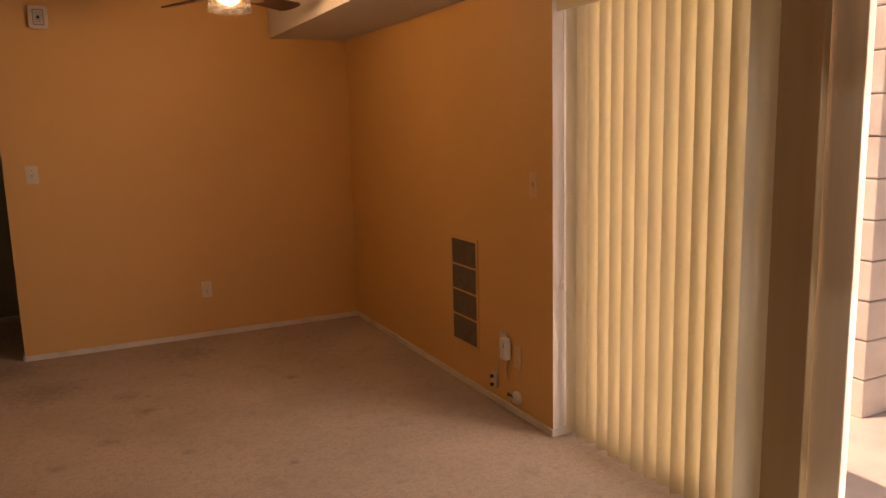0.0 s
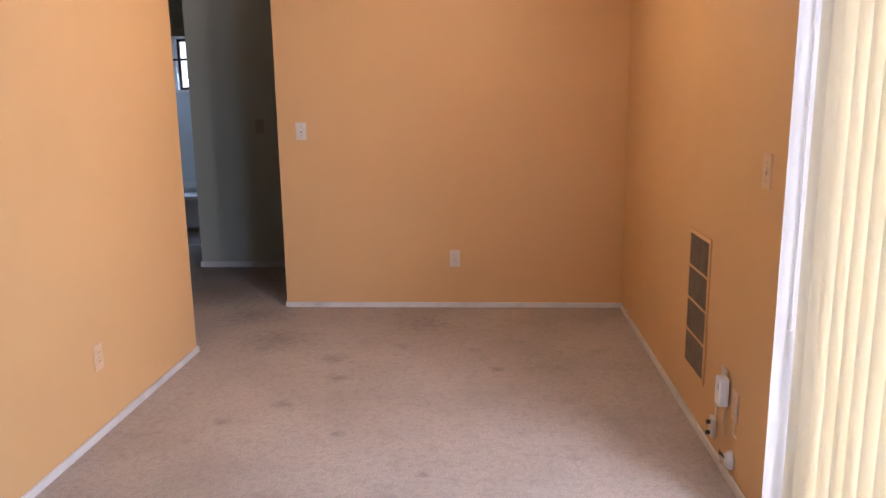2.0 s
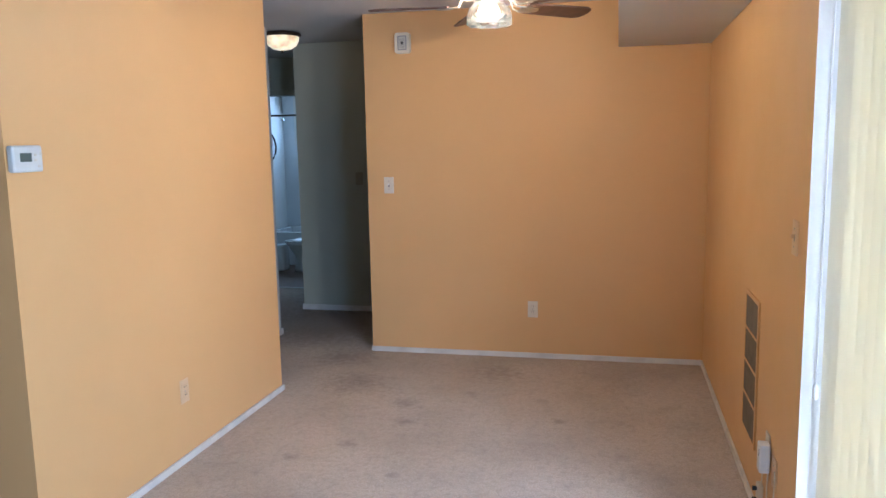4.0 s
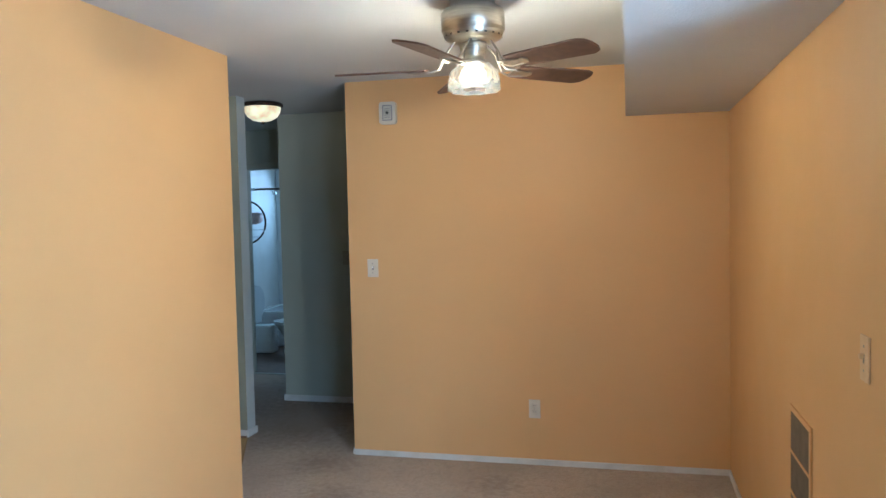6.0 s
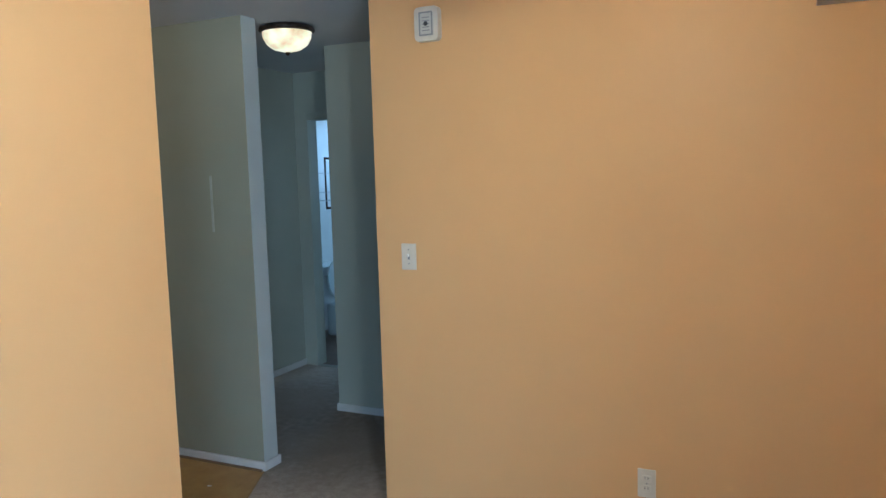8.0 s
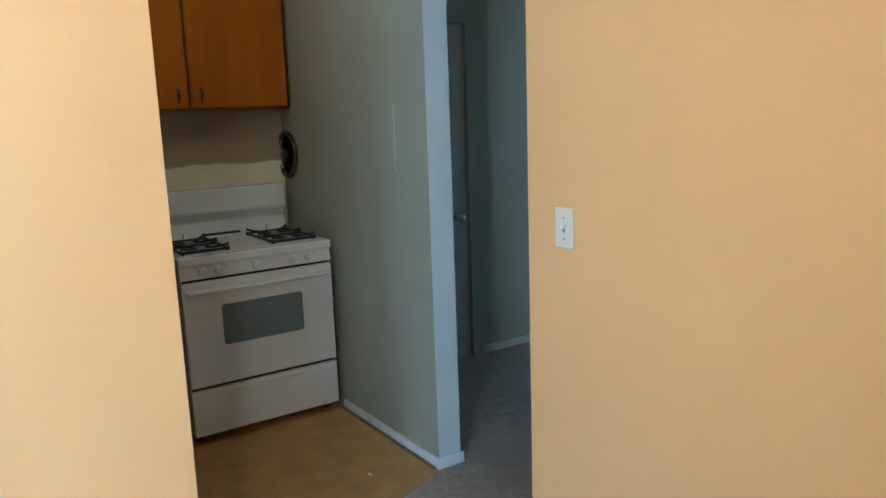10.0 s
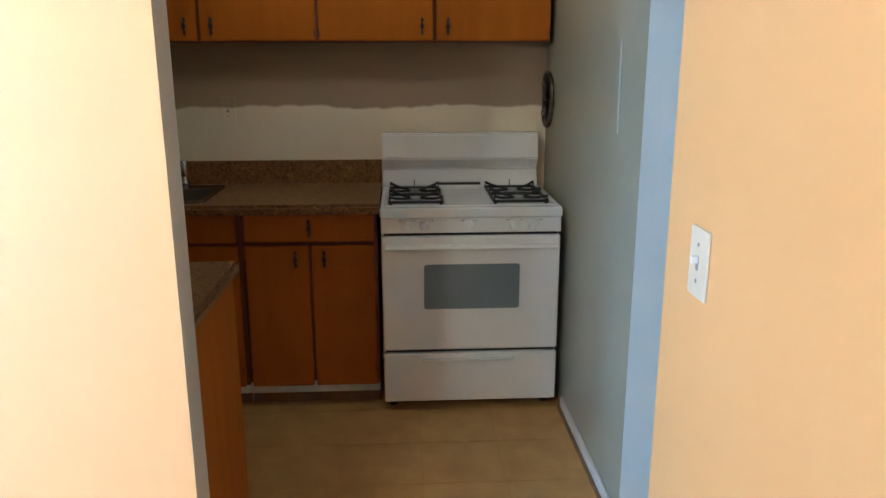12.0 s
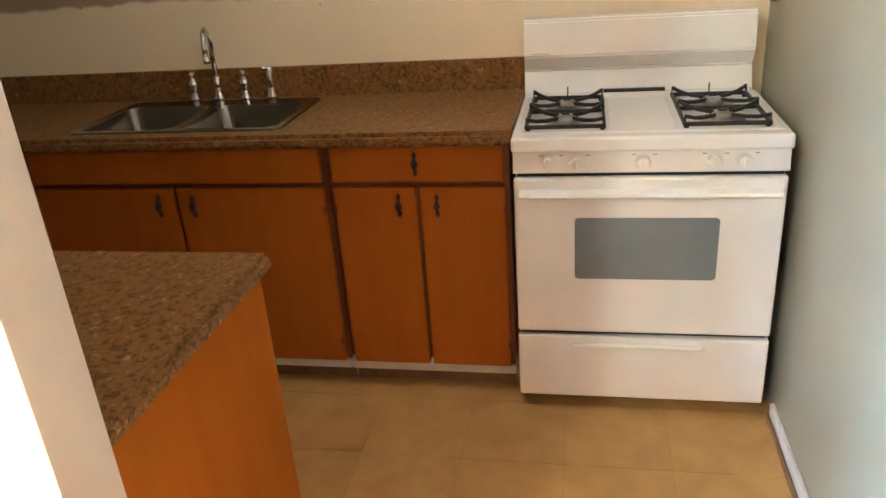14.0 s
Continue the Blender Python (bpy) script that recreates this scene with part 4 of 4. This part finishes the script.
jack = thing("cable_jack", (XR - 0.01, -2.15, 0.12), "dark cable jack hanging at the wall base", "cable jack")
boxpart("block", PLATE, jack, (XR - 0.02, XR, -2.18, -2.13, 0.085, 0.165), 0.004)
for zz in (0.10, 0.145):
    bm = bmesh.new()
    lathe(bm, [(0.009, 0), (0.009, 0.012), (0.004, 0.02)], 10, (XR - 0.036, -2.155, zz), "x")
    part("connector", bm, DARKP, jack)
jack2 = thing("phone_jack", (XR - 0.01, -2.35, 0.085), "round white phone jack with loose wires", "phone jack")
bm = bmesh.new()
lathe(bm, [(0.035, 0), (0.034, -0.012), (0.026, -0.022), (0.0005, -0.024)], 20, (XR, -2.37, 0.09), "x")
part("cover", bm, KNOBM, jack2, smooth=True)
for i, (dy, dz) in enumerate(((0.05, -0.01), (0.06, 0.01), (0.045, -0.025), (0.055, 0.0))):
    bm = bmesh.new()
    tube(bm, [(XR - 0.02, -2.36, 0.09), (XR - 0.035, -2.36 + dy * 0.5, 0.1 + dz), (XR - 0.02, -2.36 + dy, 0.075 + dz)], 0.003, 6)
    part("wire", bm, DARKP if i % 2 else PLATE, jack2)

# wall heater grille
GY0, GY1, GZ0, GZ1 = -1.96, -1.68, 0.245, 0.825
grille = thing("wall_vent", (XR, -1.82, 0.25), "tall louvred return-air grille in the peach wall", "wall vent")
bm = bmesh.new()
for d in ((GY0 - 0.02, GY1 + 0.02, GZ1, GZ1 + 0.02), (GY0 - 0.02, GY1 + 0.02, GZ0 - 0.02, GZ0), (GY0 - 0.02, GY0, GZ0, GZ1), (GY1, GY1 + 0.02, GZ0, GZ1)):
    box(bm, XR - 0.008, XR - 0.0005, *d, bevel=0.002)
part("frame", bm, PEACH, grille)
bm = bmesh.new()
box(bm, XR - 0.0025, XR - 0.0005, GY0, GY1, GZ0, GZ1)
part("backing", bm, DARKP, grille)
for i in range(1, 4):
    zc = GZ0 + (GZ1 - GZ0) * i / 4
    boxpart("crossbar", PEACH, grille, (XR - 0.009, XR - 0.002, GY0, GY1, zc - 0.005, zc + 0.005), 0.002)
bm = bmesh.new()
for i in range(4 * 13):
    zc = GZ0 + (GZ1 - GZ0) * (i + 0.5) / 52
    prism(bm, [(XR - 0.0075, zc - 0.005), (XR - 0.0065, zc - 0.005), (XR - 0.0025, zc + 0.004), (XR - 0.0035, zc + 0.004)], "y", GY0, GY1)
tagged(part("louvres", bm, GRILLE, grille), kind="stuff")

# thermostat
th = thing("thermostat", (XL, -2.88, 1.42), "white digital thermostat on the peach wall", "thermostat")
bm = bmesh.new()
box(bm, XL, XL + 0.028, -2.966, -2.828, 1.426, 1.518, bevel=0.008, segments=3)
case = part("case", bm, mat("off_white_case", (0.66, 0.645, 0.59), 0.4, color2=(0.62, 0.6, 0.55), scale=20), th)
boxpart("display", mat("lcd_display", (0.10, 0.12, 0.10), 0.2), case, (XL + 0.0275, XL + 0.0287, -2.935, -2.882, 1.462, 1.492), 0.0, "dark grey display")
for by, bz in ((-2.865, 1.485), (-2.865, 1.467), (-2.838, 1.488), (-2.85, 1.445)):
    boxpart("button", PLATE, case, (XL + 0.027, XL + 0.0305, by - 0.006, by + 0.006, bz - 0.004, bz + 0.004), 0.0015)

# door chime high on the back wall
ch = thing("door_chime", (0.29, -0.02, 2.11), "ivory door chime box with dark sound slots", "door chime")
bm = bmesh.new()
prism(bm, rounded(0.236, 0.344, 2.111, 2.249, 0.02), "y", -0.036, 0.0)
case = part("case", bm, PLATE, ch)
bm = bmesh.new()
prism(bm, rounded(0.257, 0.323, 2.130, 2.230, 0.01), "y", -0.0385, -0.0355)
face = part("speaker_face", bm, mat("pale_speaker_face", (0.55, 0.53, 0.47), 0.6, color2=(0.5, 0.48, 0.42), scale=30), case, "pale speaker face")
bm = bmesh.new()
for d in ((0.259, 0.321, 2.222, 2.228), (0.259, 0.321, 2.132, 2.138), (0.259, 0.265, 2.138, 2.222), (0.315, 0.321, 2.138, 2.222)):
    box(bm, d[0], d[1], -0.0405, -0.0383, d[2], d[3], bevel=0.0008)
part("grille_edge", bm, GREYP, face, "dark edge round the speaker face")
for k in range(5):
    bm = bmesh.new()
    box(bm, 0.273, 0.307, -0.0398, -0.0384, 2.151 + 0.013 * k, 2.155 + 0.013 * k)
    part("sound_slot", bm, GREYP, face)
bm = bmesh.new()
lathe(bm, [(0.009, 0), (0.009, -0.004), (0.004, -0.006)], 12, (0.29, -0.0384, 2.18), "y")
part("button", bm, DARKP, face)

# round exhaust fan in the partition over the range
ex = thing("exhaust_fan", (-2.36, YP, 1.33), "round dark metal exhaust fan with radial guard", "exhaust fan")
bm = bmesh.new()
lathe(bm, [(0.125, 0), (0.135, -0.006), (0.13, -0.018), (0.112, -0.02), (0.108, -0.004)], 32, (-2.325, YP, 1.33), "y")
part("ring", bm, TARNISH, ex, "tarnished metal ring", smooth=True)
bm = bmesh.new()
lathe(bm, [(0.11, -0.001), (0.11, -0.004)], 28, (-2.325, YP, 1.33), "y")
part("backing", bm, DARKP, ex)
for k in range(4):
    bm = bmesh.new()
    a = k * math.pi / 4
    tube(bm, [(-2.325 - 0.115 * math.cos(a), YP - 0.02, 1.33 - 0.115 * math.sin(a)), (-2.325, YP - 0.026, 1.33), (-2.325 + 0.115 * math.cos(a), YP - 0.02, 1.33 + 0.115 * math.sin(a))], 0.003, 6)
    part("guard_bar", bm, TARNISH, ex)
bm = bmesh.new()
lathe(bm, [(0.035, -0.018), (0.033, -0.03), (0.0005, -0.034)], 18, (-2.325, YP, 1.33), "y")
part("hub", bm, TARNISH, ex, smooth=True)
tagged(boxpart("wall_scar", mat("bare_plaster", (0.43, 0.43, 0.37), 0.8, color2=(0.37, 0.37, 0.31), scale=30), None, (-1.15, -1.134, YP - 0.003, YP - 0.0005, 1.285, 1.585), 0.001), "white strip of bare plaster on the partition", "plaster patch", kind="structure")

# torn paper scrap on the kitchen floor
scrap = thing("paper_scrap", (-1.025, -0.046, 0.0), "small torn scrap of white paper on the floor", "paper scrap")
bm = bmesh.new()
prism(bm, [(-0.012, -0.004), (-0.002, -0.007), (0.013, 0.002), (0.008, 0.007), (-0.004, 0.003), (-0.011, 0.004)], "z", 0.0005, 0.0025)
bm.transform(Matrix.Translation((-1.025, -0.046, 0)))
part("sheet", bm, KNOBM, scrap)

# ---------------- ceiling fan and lamps ----------------
FX, FY = 1.153, -1.6
fan = thing("ceiling_fan", (FX, FY, 2.0), "brushed nickel ceiling fan with walnut blades and lit glass shade", "ceiling fan")
bm = bmesh.new()
lathe(bm, [(0.085, 2.389), (0.088, 2.37), (0.088, 2.352), (0.115, 2.345), (0.125, 2.33), (0.125, 2.262), (0.118, 2.258), (0.118, 2.25), (0.11, 2.232), (0.075, 2.218), (0.05, 2.215)], 40, (FX, FY, 0))
part("motor_housing", bm, NICKEL, fan, smooth=True)
for k in range(20):
    bm = bmesh.new()
    a = 2 * math.pi * k / 20
    m = Matrix.Translation((FX, FY, 0)) @ Matrix.Rotation(a, 4, "Z")
    box(bm, 0.1135, 0.1145, -0.005, 0.005, 2.236, 2.25)
    bm.transform(m)
    part("vent_slot", bm, DARKP, fan)
bm = bmesh.new()
lathe(bm, [(0.052, 2.222), (0.055, 2.205), (0.05, 2.175), (0.042, 2.17), (0.045, 2.15), (0.058, 2.14), (0.05, 2.13)], 28, (FX, FY, 0))
part("light_fitter", bm, NICKEL, fan, smooth=True)
for k in range(5):
    a = radians(41 + 72 * k)
    m = Matrix.Translation((FX, FY, 2.118)) @ Matrix.Rotation(a, 4, "Z") @ Matrix.Rotation(radians(-12), 4, "X")
    bm = bmesh.new()
    outline = [(0.19, -0.05), (0.23, -0.057), (0.52, -0.066), (0.55, -0.05), (0.562, -0.02), (0.562, 0.02), (0.55, 0.05), (0.52, 0.066), (0.23, 0.057), (0.19, 0.05)]
    prism(bm, outline, "z", -0.003, 0.004)
    bm.transform(m)
    blade = part("blade", bm, BLADE, fan, "dark walnut fan blade")
    bm = bmesh.new()
    tube(bm, [(0.07, 0, 0.105), (0.11, 0.0, 0.06), (0.14, 0.018, 0.0), (0.18, 0.028, -0.008), (0.24, 0.02, -0.008)], 0.0045, 8)
    tube(bm, [(0.11, 0.0, 0.05), (0.14, -0.018, 0.0), (0.18, -0.028, -0.008), (0.24, -0.02, -0.008)], 0.0045, 8)
    prism(bm, [(0.17, -0.03), (0.26, -0.02), (0.27, 0), (0.26, 0.02), (0.17, 0.03)], "z", -0.008, -0.003)
    bm.transform(m)
    part("blade_arm", bm, NICKEL, blade, "nickel blade arm")
bm = bmesh.new()
flute = lambda a, h: 0.07 * math.cos(9 * a) * max(0.0, (2.135 - h) / 0.09)
lathe(bm, [(0.035, 2.142), (0.068, 2.132), (0.091, 2.105), (0.099, 2.07), (0.098, 2.028), (0.095, 2.028), (0.096, 2.07), (0.088, 2.103), (0.065, 2.129), (0.035, 2.138)], 72, (FX, FY, 0), wave=flute)
shade = part("shade", bm, SHADE, fan, "clear fluted glass shade", smooth=True)
shade.visible_shadow = False
bm = bmesh.new()
lathe(bm, [(0.014, 2.13), (0.016, 2.114), (0.033, 2.098), (0.039, 2.08), (0.033, 2.06), (0.013, 2.047), (0.0005, 2.045)], 20, (FX, FY, 0))
lamp = part("bulb", bm, BULB, fan, "lit warm bulb", smooth=True)
lamp.visible_shadow = False

hl = thing("ceiling_light", (-0.88, 0.60, 2.28), "lit alabaster bowl ceiling light with dark bronze rim", "ceiling light")
bm = bmesh.new()
lathe(bm, [(0.137, 2.389), (0.15, 2.38), (0.153, 2.365), (0.141, 2.357), (0.127, 2.357)], 36, (-0.88, 0.60, 0))
part("rim", bm, BRONZE, hl, "dark bronze rim", smooth=True)
bm = bmesh.new()
lathe(bm, [(0.135, 2.36), (0.13, 2.325), (0.109, 2.289), (0.073, 2.265), (0.027, 2.254), (0.0005, 2.253)], 36, (-0.88, 0.60, 0))
b = part("bowl", bm, BOWL, hl, "lit veined glass bowl", smooth=True)
b.visible_shadow = False
bm = bmesh.new()
lathe(bm, [(0.012, 2.252), (0.014, 2.244), (0.006, 2.234), (0.0005, 2.231)], 12, (-0.88, 0.60, 0))
part("finial", bm, BRONZE, hl, smooth=True)

kl = thing("ceiling_light", (-1.58, -0.8, 2.2), "lit white glass globe ceiling light in the kitchen", "ceiling light")
bm = bmesh.new()
lathe(bm, [(0.085, 2.389), (0.09, 2.375), (0.07, 2.355), (0.06, 2.34)], 28, (-1.58, -0.8, 0))
part("rim", bm, KNOBM, kl, "white metal canopy", smooth=True)
bm = bmesh.new()
lathe(bm, [(0.058, 2.342), (0.1, 2.315), (0.122, 2.27), (0.118, 2.22), (0.09, 2.175), (0.045, 2.155), (0.0005, 2.15)], 28, (-1.58, -0.8, 0))
g = part("globe", bm, mat("lit_white_globe", (0.8, 0.78, 0.72), 0.4, emit=(1.0, 0.85, 0.62), strength=1.0), kl, "lit white glass globe", smooth=True)
g.visible_shadow = False

# ---------------- bathroom ----------------
toilet = thing("toilet", (-2.32, 3.25, 0), "white porcelain toilet with its lid raised", "toilet")
TY = 3.28
bm = bmesh.new()
lathe(bm, [(0.11, 0.0), (0.115, 0.03), (0.10, 0.1), (0.10, 0.2), (0.15, 0.31), (0.185, 0.37), (0.19, 0.395), (0.15, 0.40), (0.13, 0.33), (0.05, 0.24), (0.0005, 0.23)], 28, (-2.09, TY, 0))
for v in bm.verts:
    v.co.x = -2.09 + (v.co.x + 2.22) * 1.25
box(bm, -2.49, -2.17, TY - 0.09, TY + 0.09, 0.0, 0.36, bevel=0.03)
part("bowl", bm, PORCELAIN, toilet, smooth=True)
bm = bmesh.new()
prism(bm, rounded(-2.65, -2.44, TY - 0.23, TY + 0.23, 0.04), "z", 0.36, 0.73)
tank = part("tank", bm, PORCELAIN, toilet)
bm = bmesh.new()
prism(bm, rounded(-2.66, -2.43, TY - 0.24, TY + 0.24, 0.045), "z", 0.732, 0.765)
part("tank_lid", bm, PORCELAIN, tank)
bm = bmesh.new()
tube(bm, [(-2.435, TY - 0.17, 0.67), (-2.415, TY - 0.17, 0.67), (-2.41, TY - 0.1, 0.66)], 0.008, 8)
part("lever", bm, CHROME, tank, "chrome lever")


def oval(bm, cx, ry, rz, depth, inner=0.0):
    out = [(TY + ry * math.cos(2 * math.pi * i / 28), 0.42 + rz + rz * math.sin(2 * math.pi * i / 28)) for i in range(28)]
    prism(bm, out, "x", cx, cx + depth)


bm = bmesh.new()
oval(bm, 0, 0.18, 0.215, 0.018)
bm.transform(Matrix.Translation((-2.4, 0, 0.0)))
part("lid", bm, PORCELAIN, toilet, "raised white lid")
bm = bmesh.new()
lathe(bm, [(0.195, 0.40), (0.198, 0.412), (0.19, 0.42), (0.13, 0.42), (0.125, 0.41)], 28, (-2.09, TY, 0))
for v in bm.verts:
    v.co.x = -2.09 + (v.co.x + 2.22) * 1.25
part("seat", bm, PORCELAIN, toilet, "white seat", smooth=True)
toilet.scale = (1, 1, 0.9)

tub = thing("bathtub", (-1.9, 4.0, 0), "white bathtub with apron beneath the shower", "bathtub")
bm = bmesh.new()
for d in ((-2.655, -0.91, 3.66, 3.72, 0.0, 0.42), (-2.655, -0.91, 4.33, 4.395, 0.0, 0.42), (-2.655, -2.57, 3.72, 4.33, 0.0, 0.42), (-1.0, -0.91, 3.72, 4.33, 0.0, 0.42), (-2.57, -1.0, 3.72, 4.33, 0.0, 0.12)):
    box(bm, *d, bevel=0.012)
part("basin", bm, PORCELAIN, tub)
rod = thing("shower_rod", (-1.9, 3.69, 1.86), "dark metal shower curtain rod with chrome end flanges", "curtain rod")
bm = bmesh.new()
tube(bm, [(-2.6558, 3.69, 1.875), (-0.902, 3.69, 1.875)], 0.0125, 10)
part("bar", bm, BRONZE, rod, smooth=True)
for x0, s0 in ((-2.6558, 1), (-0.902, -1)):
    bm = bmesh.new()
    lathe(bm, [(0.034, 0), (0.034, 0.008 * s0), (0.02, 0.03 * s0), (0.018, 0.075 * s0), (0.0126, 0.08 * s0)], 16, (x0, 3.69, 1.875), "x")
    part("flange", bm, CHROME, rod, "chrome end flange", smooth=True)
head = thing("shower_spray", (-2.9, 4.0, 1.85), "chrome shower head on a bent arm", "shower")
bm = bmesh.new()
tube(bm, [(-2.6559, 4.05, 1.88), (-2.60, 4.05, 1.90), (-2.53, 4.05, 1.86)], 0.009, 8)
part("arm", bm, CHROME, head, smooth=True)
bm = bmesh.new()
lathe(bm, [(0.012, 0.03), (0.03, 0.0), (0.034, -0.02), (0.0005, -0.022)], 16, (-2.51, 4.05, 1.84))
part("rose", bm, CHROME, head, smooth=True)
rack = thing("wire_rack", (-2.6, 3.28, 1.3), "dark wire bath rack with a half-round hoop and chrome shelves", "bath rack")
RX, RY = -2.49, TY
bm = bmesh.new()
tube(bm, [(RX, RY, 1.235), (RX, RY, 1.74)], 0.009, 8)
part("post", bm, BRONZE, rack)
bm = bmesh.new()
tube(bm, [(RX + 0.243 * math.sin(radians(a)), RY, 1.488 - 0.243 * math.cos(radians(a))) for a in range(0, 181, 12)], 0.011, 8)
part("hoop", bm, BRONZE, rack, "dark half-round hoop")
for z, w in ((1.32, 0.19), (1.40, 0.25), (1.585, 0.25)):
    bm = bmesh.new()
    for dy in (-0.09, -0.03, 0.03, 0.09):
        tube(bm, [(-2.658, RY + dy, z), (RX + w - 0.03, RY + dy * 0.5, z)], 0.005, 6)
    tube(bm, [(-2.63, RY - 0.1, z), (-2.63, RY + 0.1, z)], 0.005, 6)
    tube(bm, [(RX + w - 0.06, RY - 0.06, z), (RX + w - 0.06, RY + 0.06, z)], 0.005, 6)
    part("shelf", bm, CHROME, rack)
cloth = thing("face_cloth", (RX + 0.15, RY, 1.6), "pink face cloth hanging over the bath rack shelf", "cloth")
bm = bmesh.new()
outline = [(RY - 0.075, 1.46), (RY - 0.07, 1.59), (RY - 0.02, 1.6), (RY + 0.03, 1.595), (RY + 0.07, 1.585), (RY + 0.06, 1.5), (RY + 0.01, 1.475), (RY - 0.03, 1.49)]
prism(bm, outline, "x", RX + 0.10, RX + 0.18)
bmesh.ops.bevel(bm, geom=bm.edges[:], offset=0.008, segments=2, affect="EDGES")
part("drape", bm, mat("pink_terry", (0.78, 0.58, 0.54), 0.9, color2=(0.68, 0.5, 0.46), scale=25, bump=0.5, bump_scale=200), cloth, smooth=True)
win = thing("window_bath", (-1.98, 4.47, WZ0), "small bathroom window in a dark aluminium frame", "window", kind="structure")
for d in ((WX0, WX0 + 0.03, 4.455, 4.485, WZ0, WZ1), (WX1 - 0.03, WX1, 4.455, 4.485, WZ0, WZ1), (WX0 + 0.03, WX1 - 0.03, 4.455, 4.485, WZ0, WZ0 + 0.03),
          (WX0 + 0.03, WX1 - 0.03, 4.455, 4.485, WZ1 - 0.03, WZ1), ((WX0 + WX1) / 2 - 0.015, (WX0 + WX1) / 2 + 0.015, 4.455, 4.485, WZ0 + 0.03, WZ1 - 0.03)):
    boxpart("frame", BRONZE, win, d, 0.003)
for a, b in ((WX0 + 0.031, (WX0 + WX1) / 2 - 0.016), ((WX0 + WX1) / 2 + 0.016, WX1 - 0.031)):
    boxpart("pane", GLASS, win, (a, b, 4.468, 4.473, WZ0 + 0.031, WZ1 - 0.031), 0.0).visible_shadow = False
for d in ((WX0 - 0.035, WX0, 4.39, 4.4, WZ0 - 0.035, WZ1 + 0.035), (WX1, WX1 + 0.035, 4.39, 4.4, WZ0 - 0.035, WZ1 + 0.035), (WX0, WX1, 4.39, 4.4, WZ1, WZ1 + 0.035), (WX0, WX1, 4.385, 4.4, WZ0 - 0.035, WZ0)):
    boxpart("casing", JAMB, win, d, 0.002)

# ---------------- kitchen floor tiles ----------------
floor_k = bpy.data.objects["floor_kitchen"]
ax, ay, bx, by = SLOPE
side = Vector((by - ay, ax - bx, 0)).normalized()
if side.x < 0:
    side = -side
P = 0.305
for i in range(-5, 6):
    for j in range(-10, 4):
        x0, y0 = -1.49 + P * i + 0.0008, -0.42 + 0.312 * j + 0.0008
        x1, y1 = x0 + P - 0.0016, y0 + 0.312 - 0.0016
        x0, x1, y0, y1 = max(x0, XK), min(x1, XL - 0.06), max(y0, -2.86), min(y1, YP)
        if x1 - x0 < 0.02 or y1 - y0 < 0.02:
            continue
        bm = bmesh.new()
        box(bm, x0, x1, y0, y1, -0.006, 0.0)
        if y1 > YE:
            bmesh.ops.bisect_plane(bm, geom=bm.verts[:] + bm.edges[:] + bm.faces[:], plane_co=(ax - 0.003, ay, 0), plane_no=side, clear_outer=True)
            if len(bm.faces) < 3:
                bm.free()
                continue
            bmesh.ops.holes_fill(bm, edges=[e for e in bm.edges if len(e.link_faces) < 2])
        part("tile", bm, TILE, floor_k)
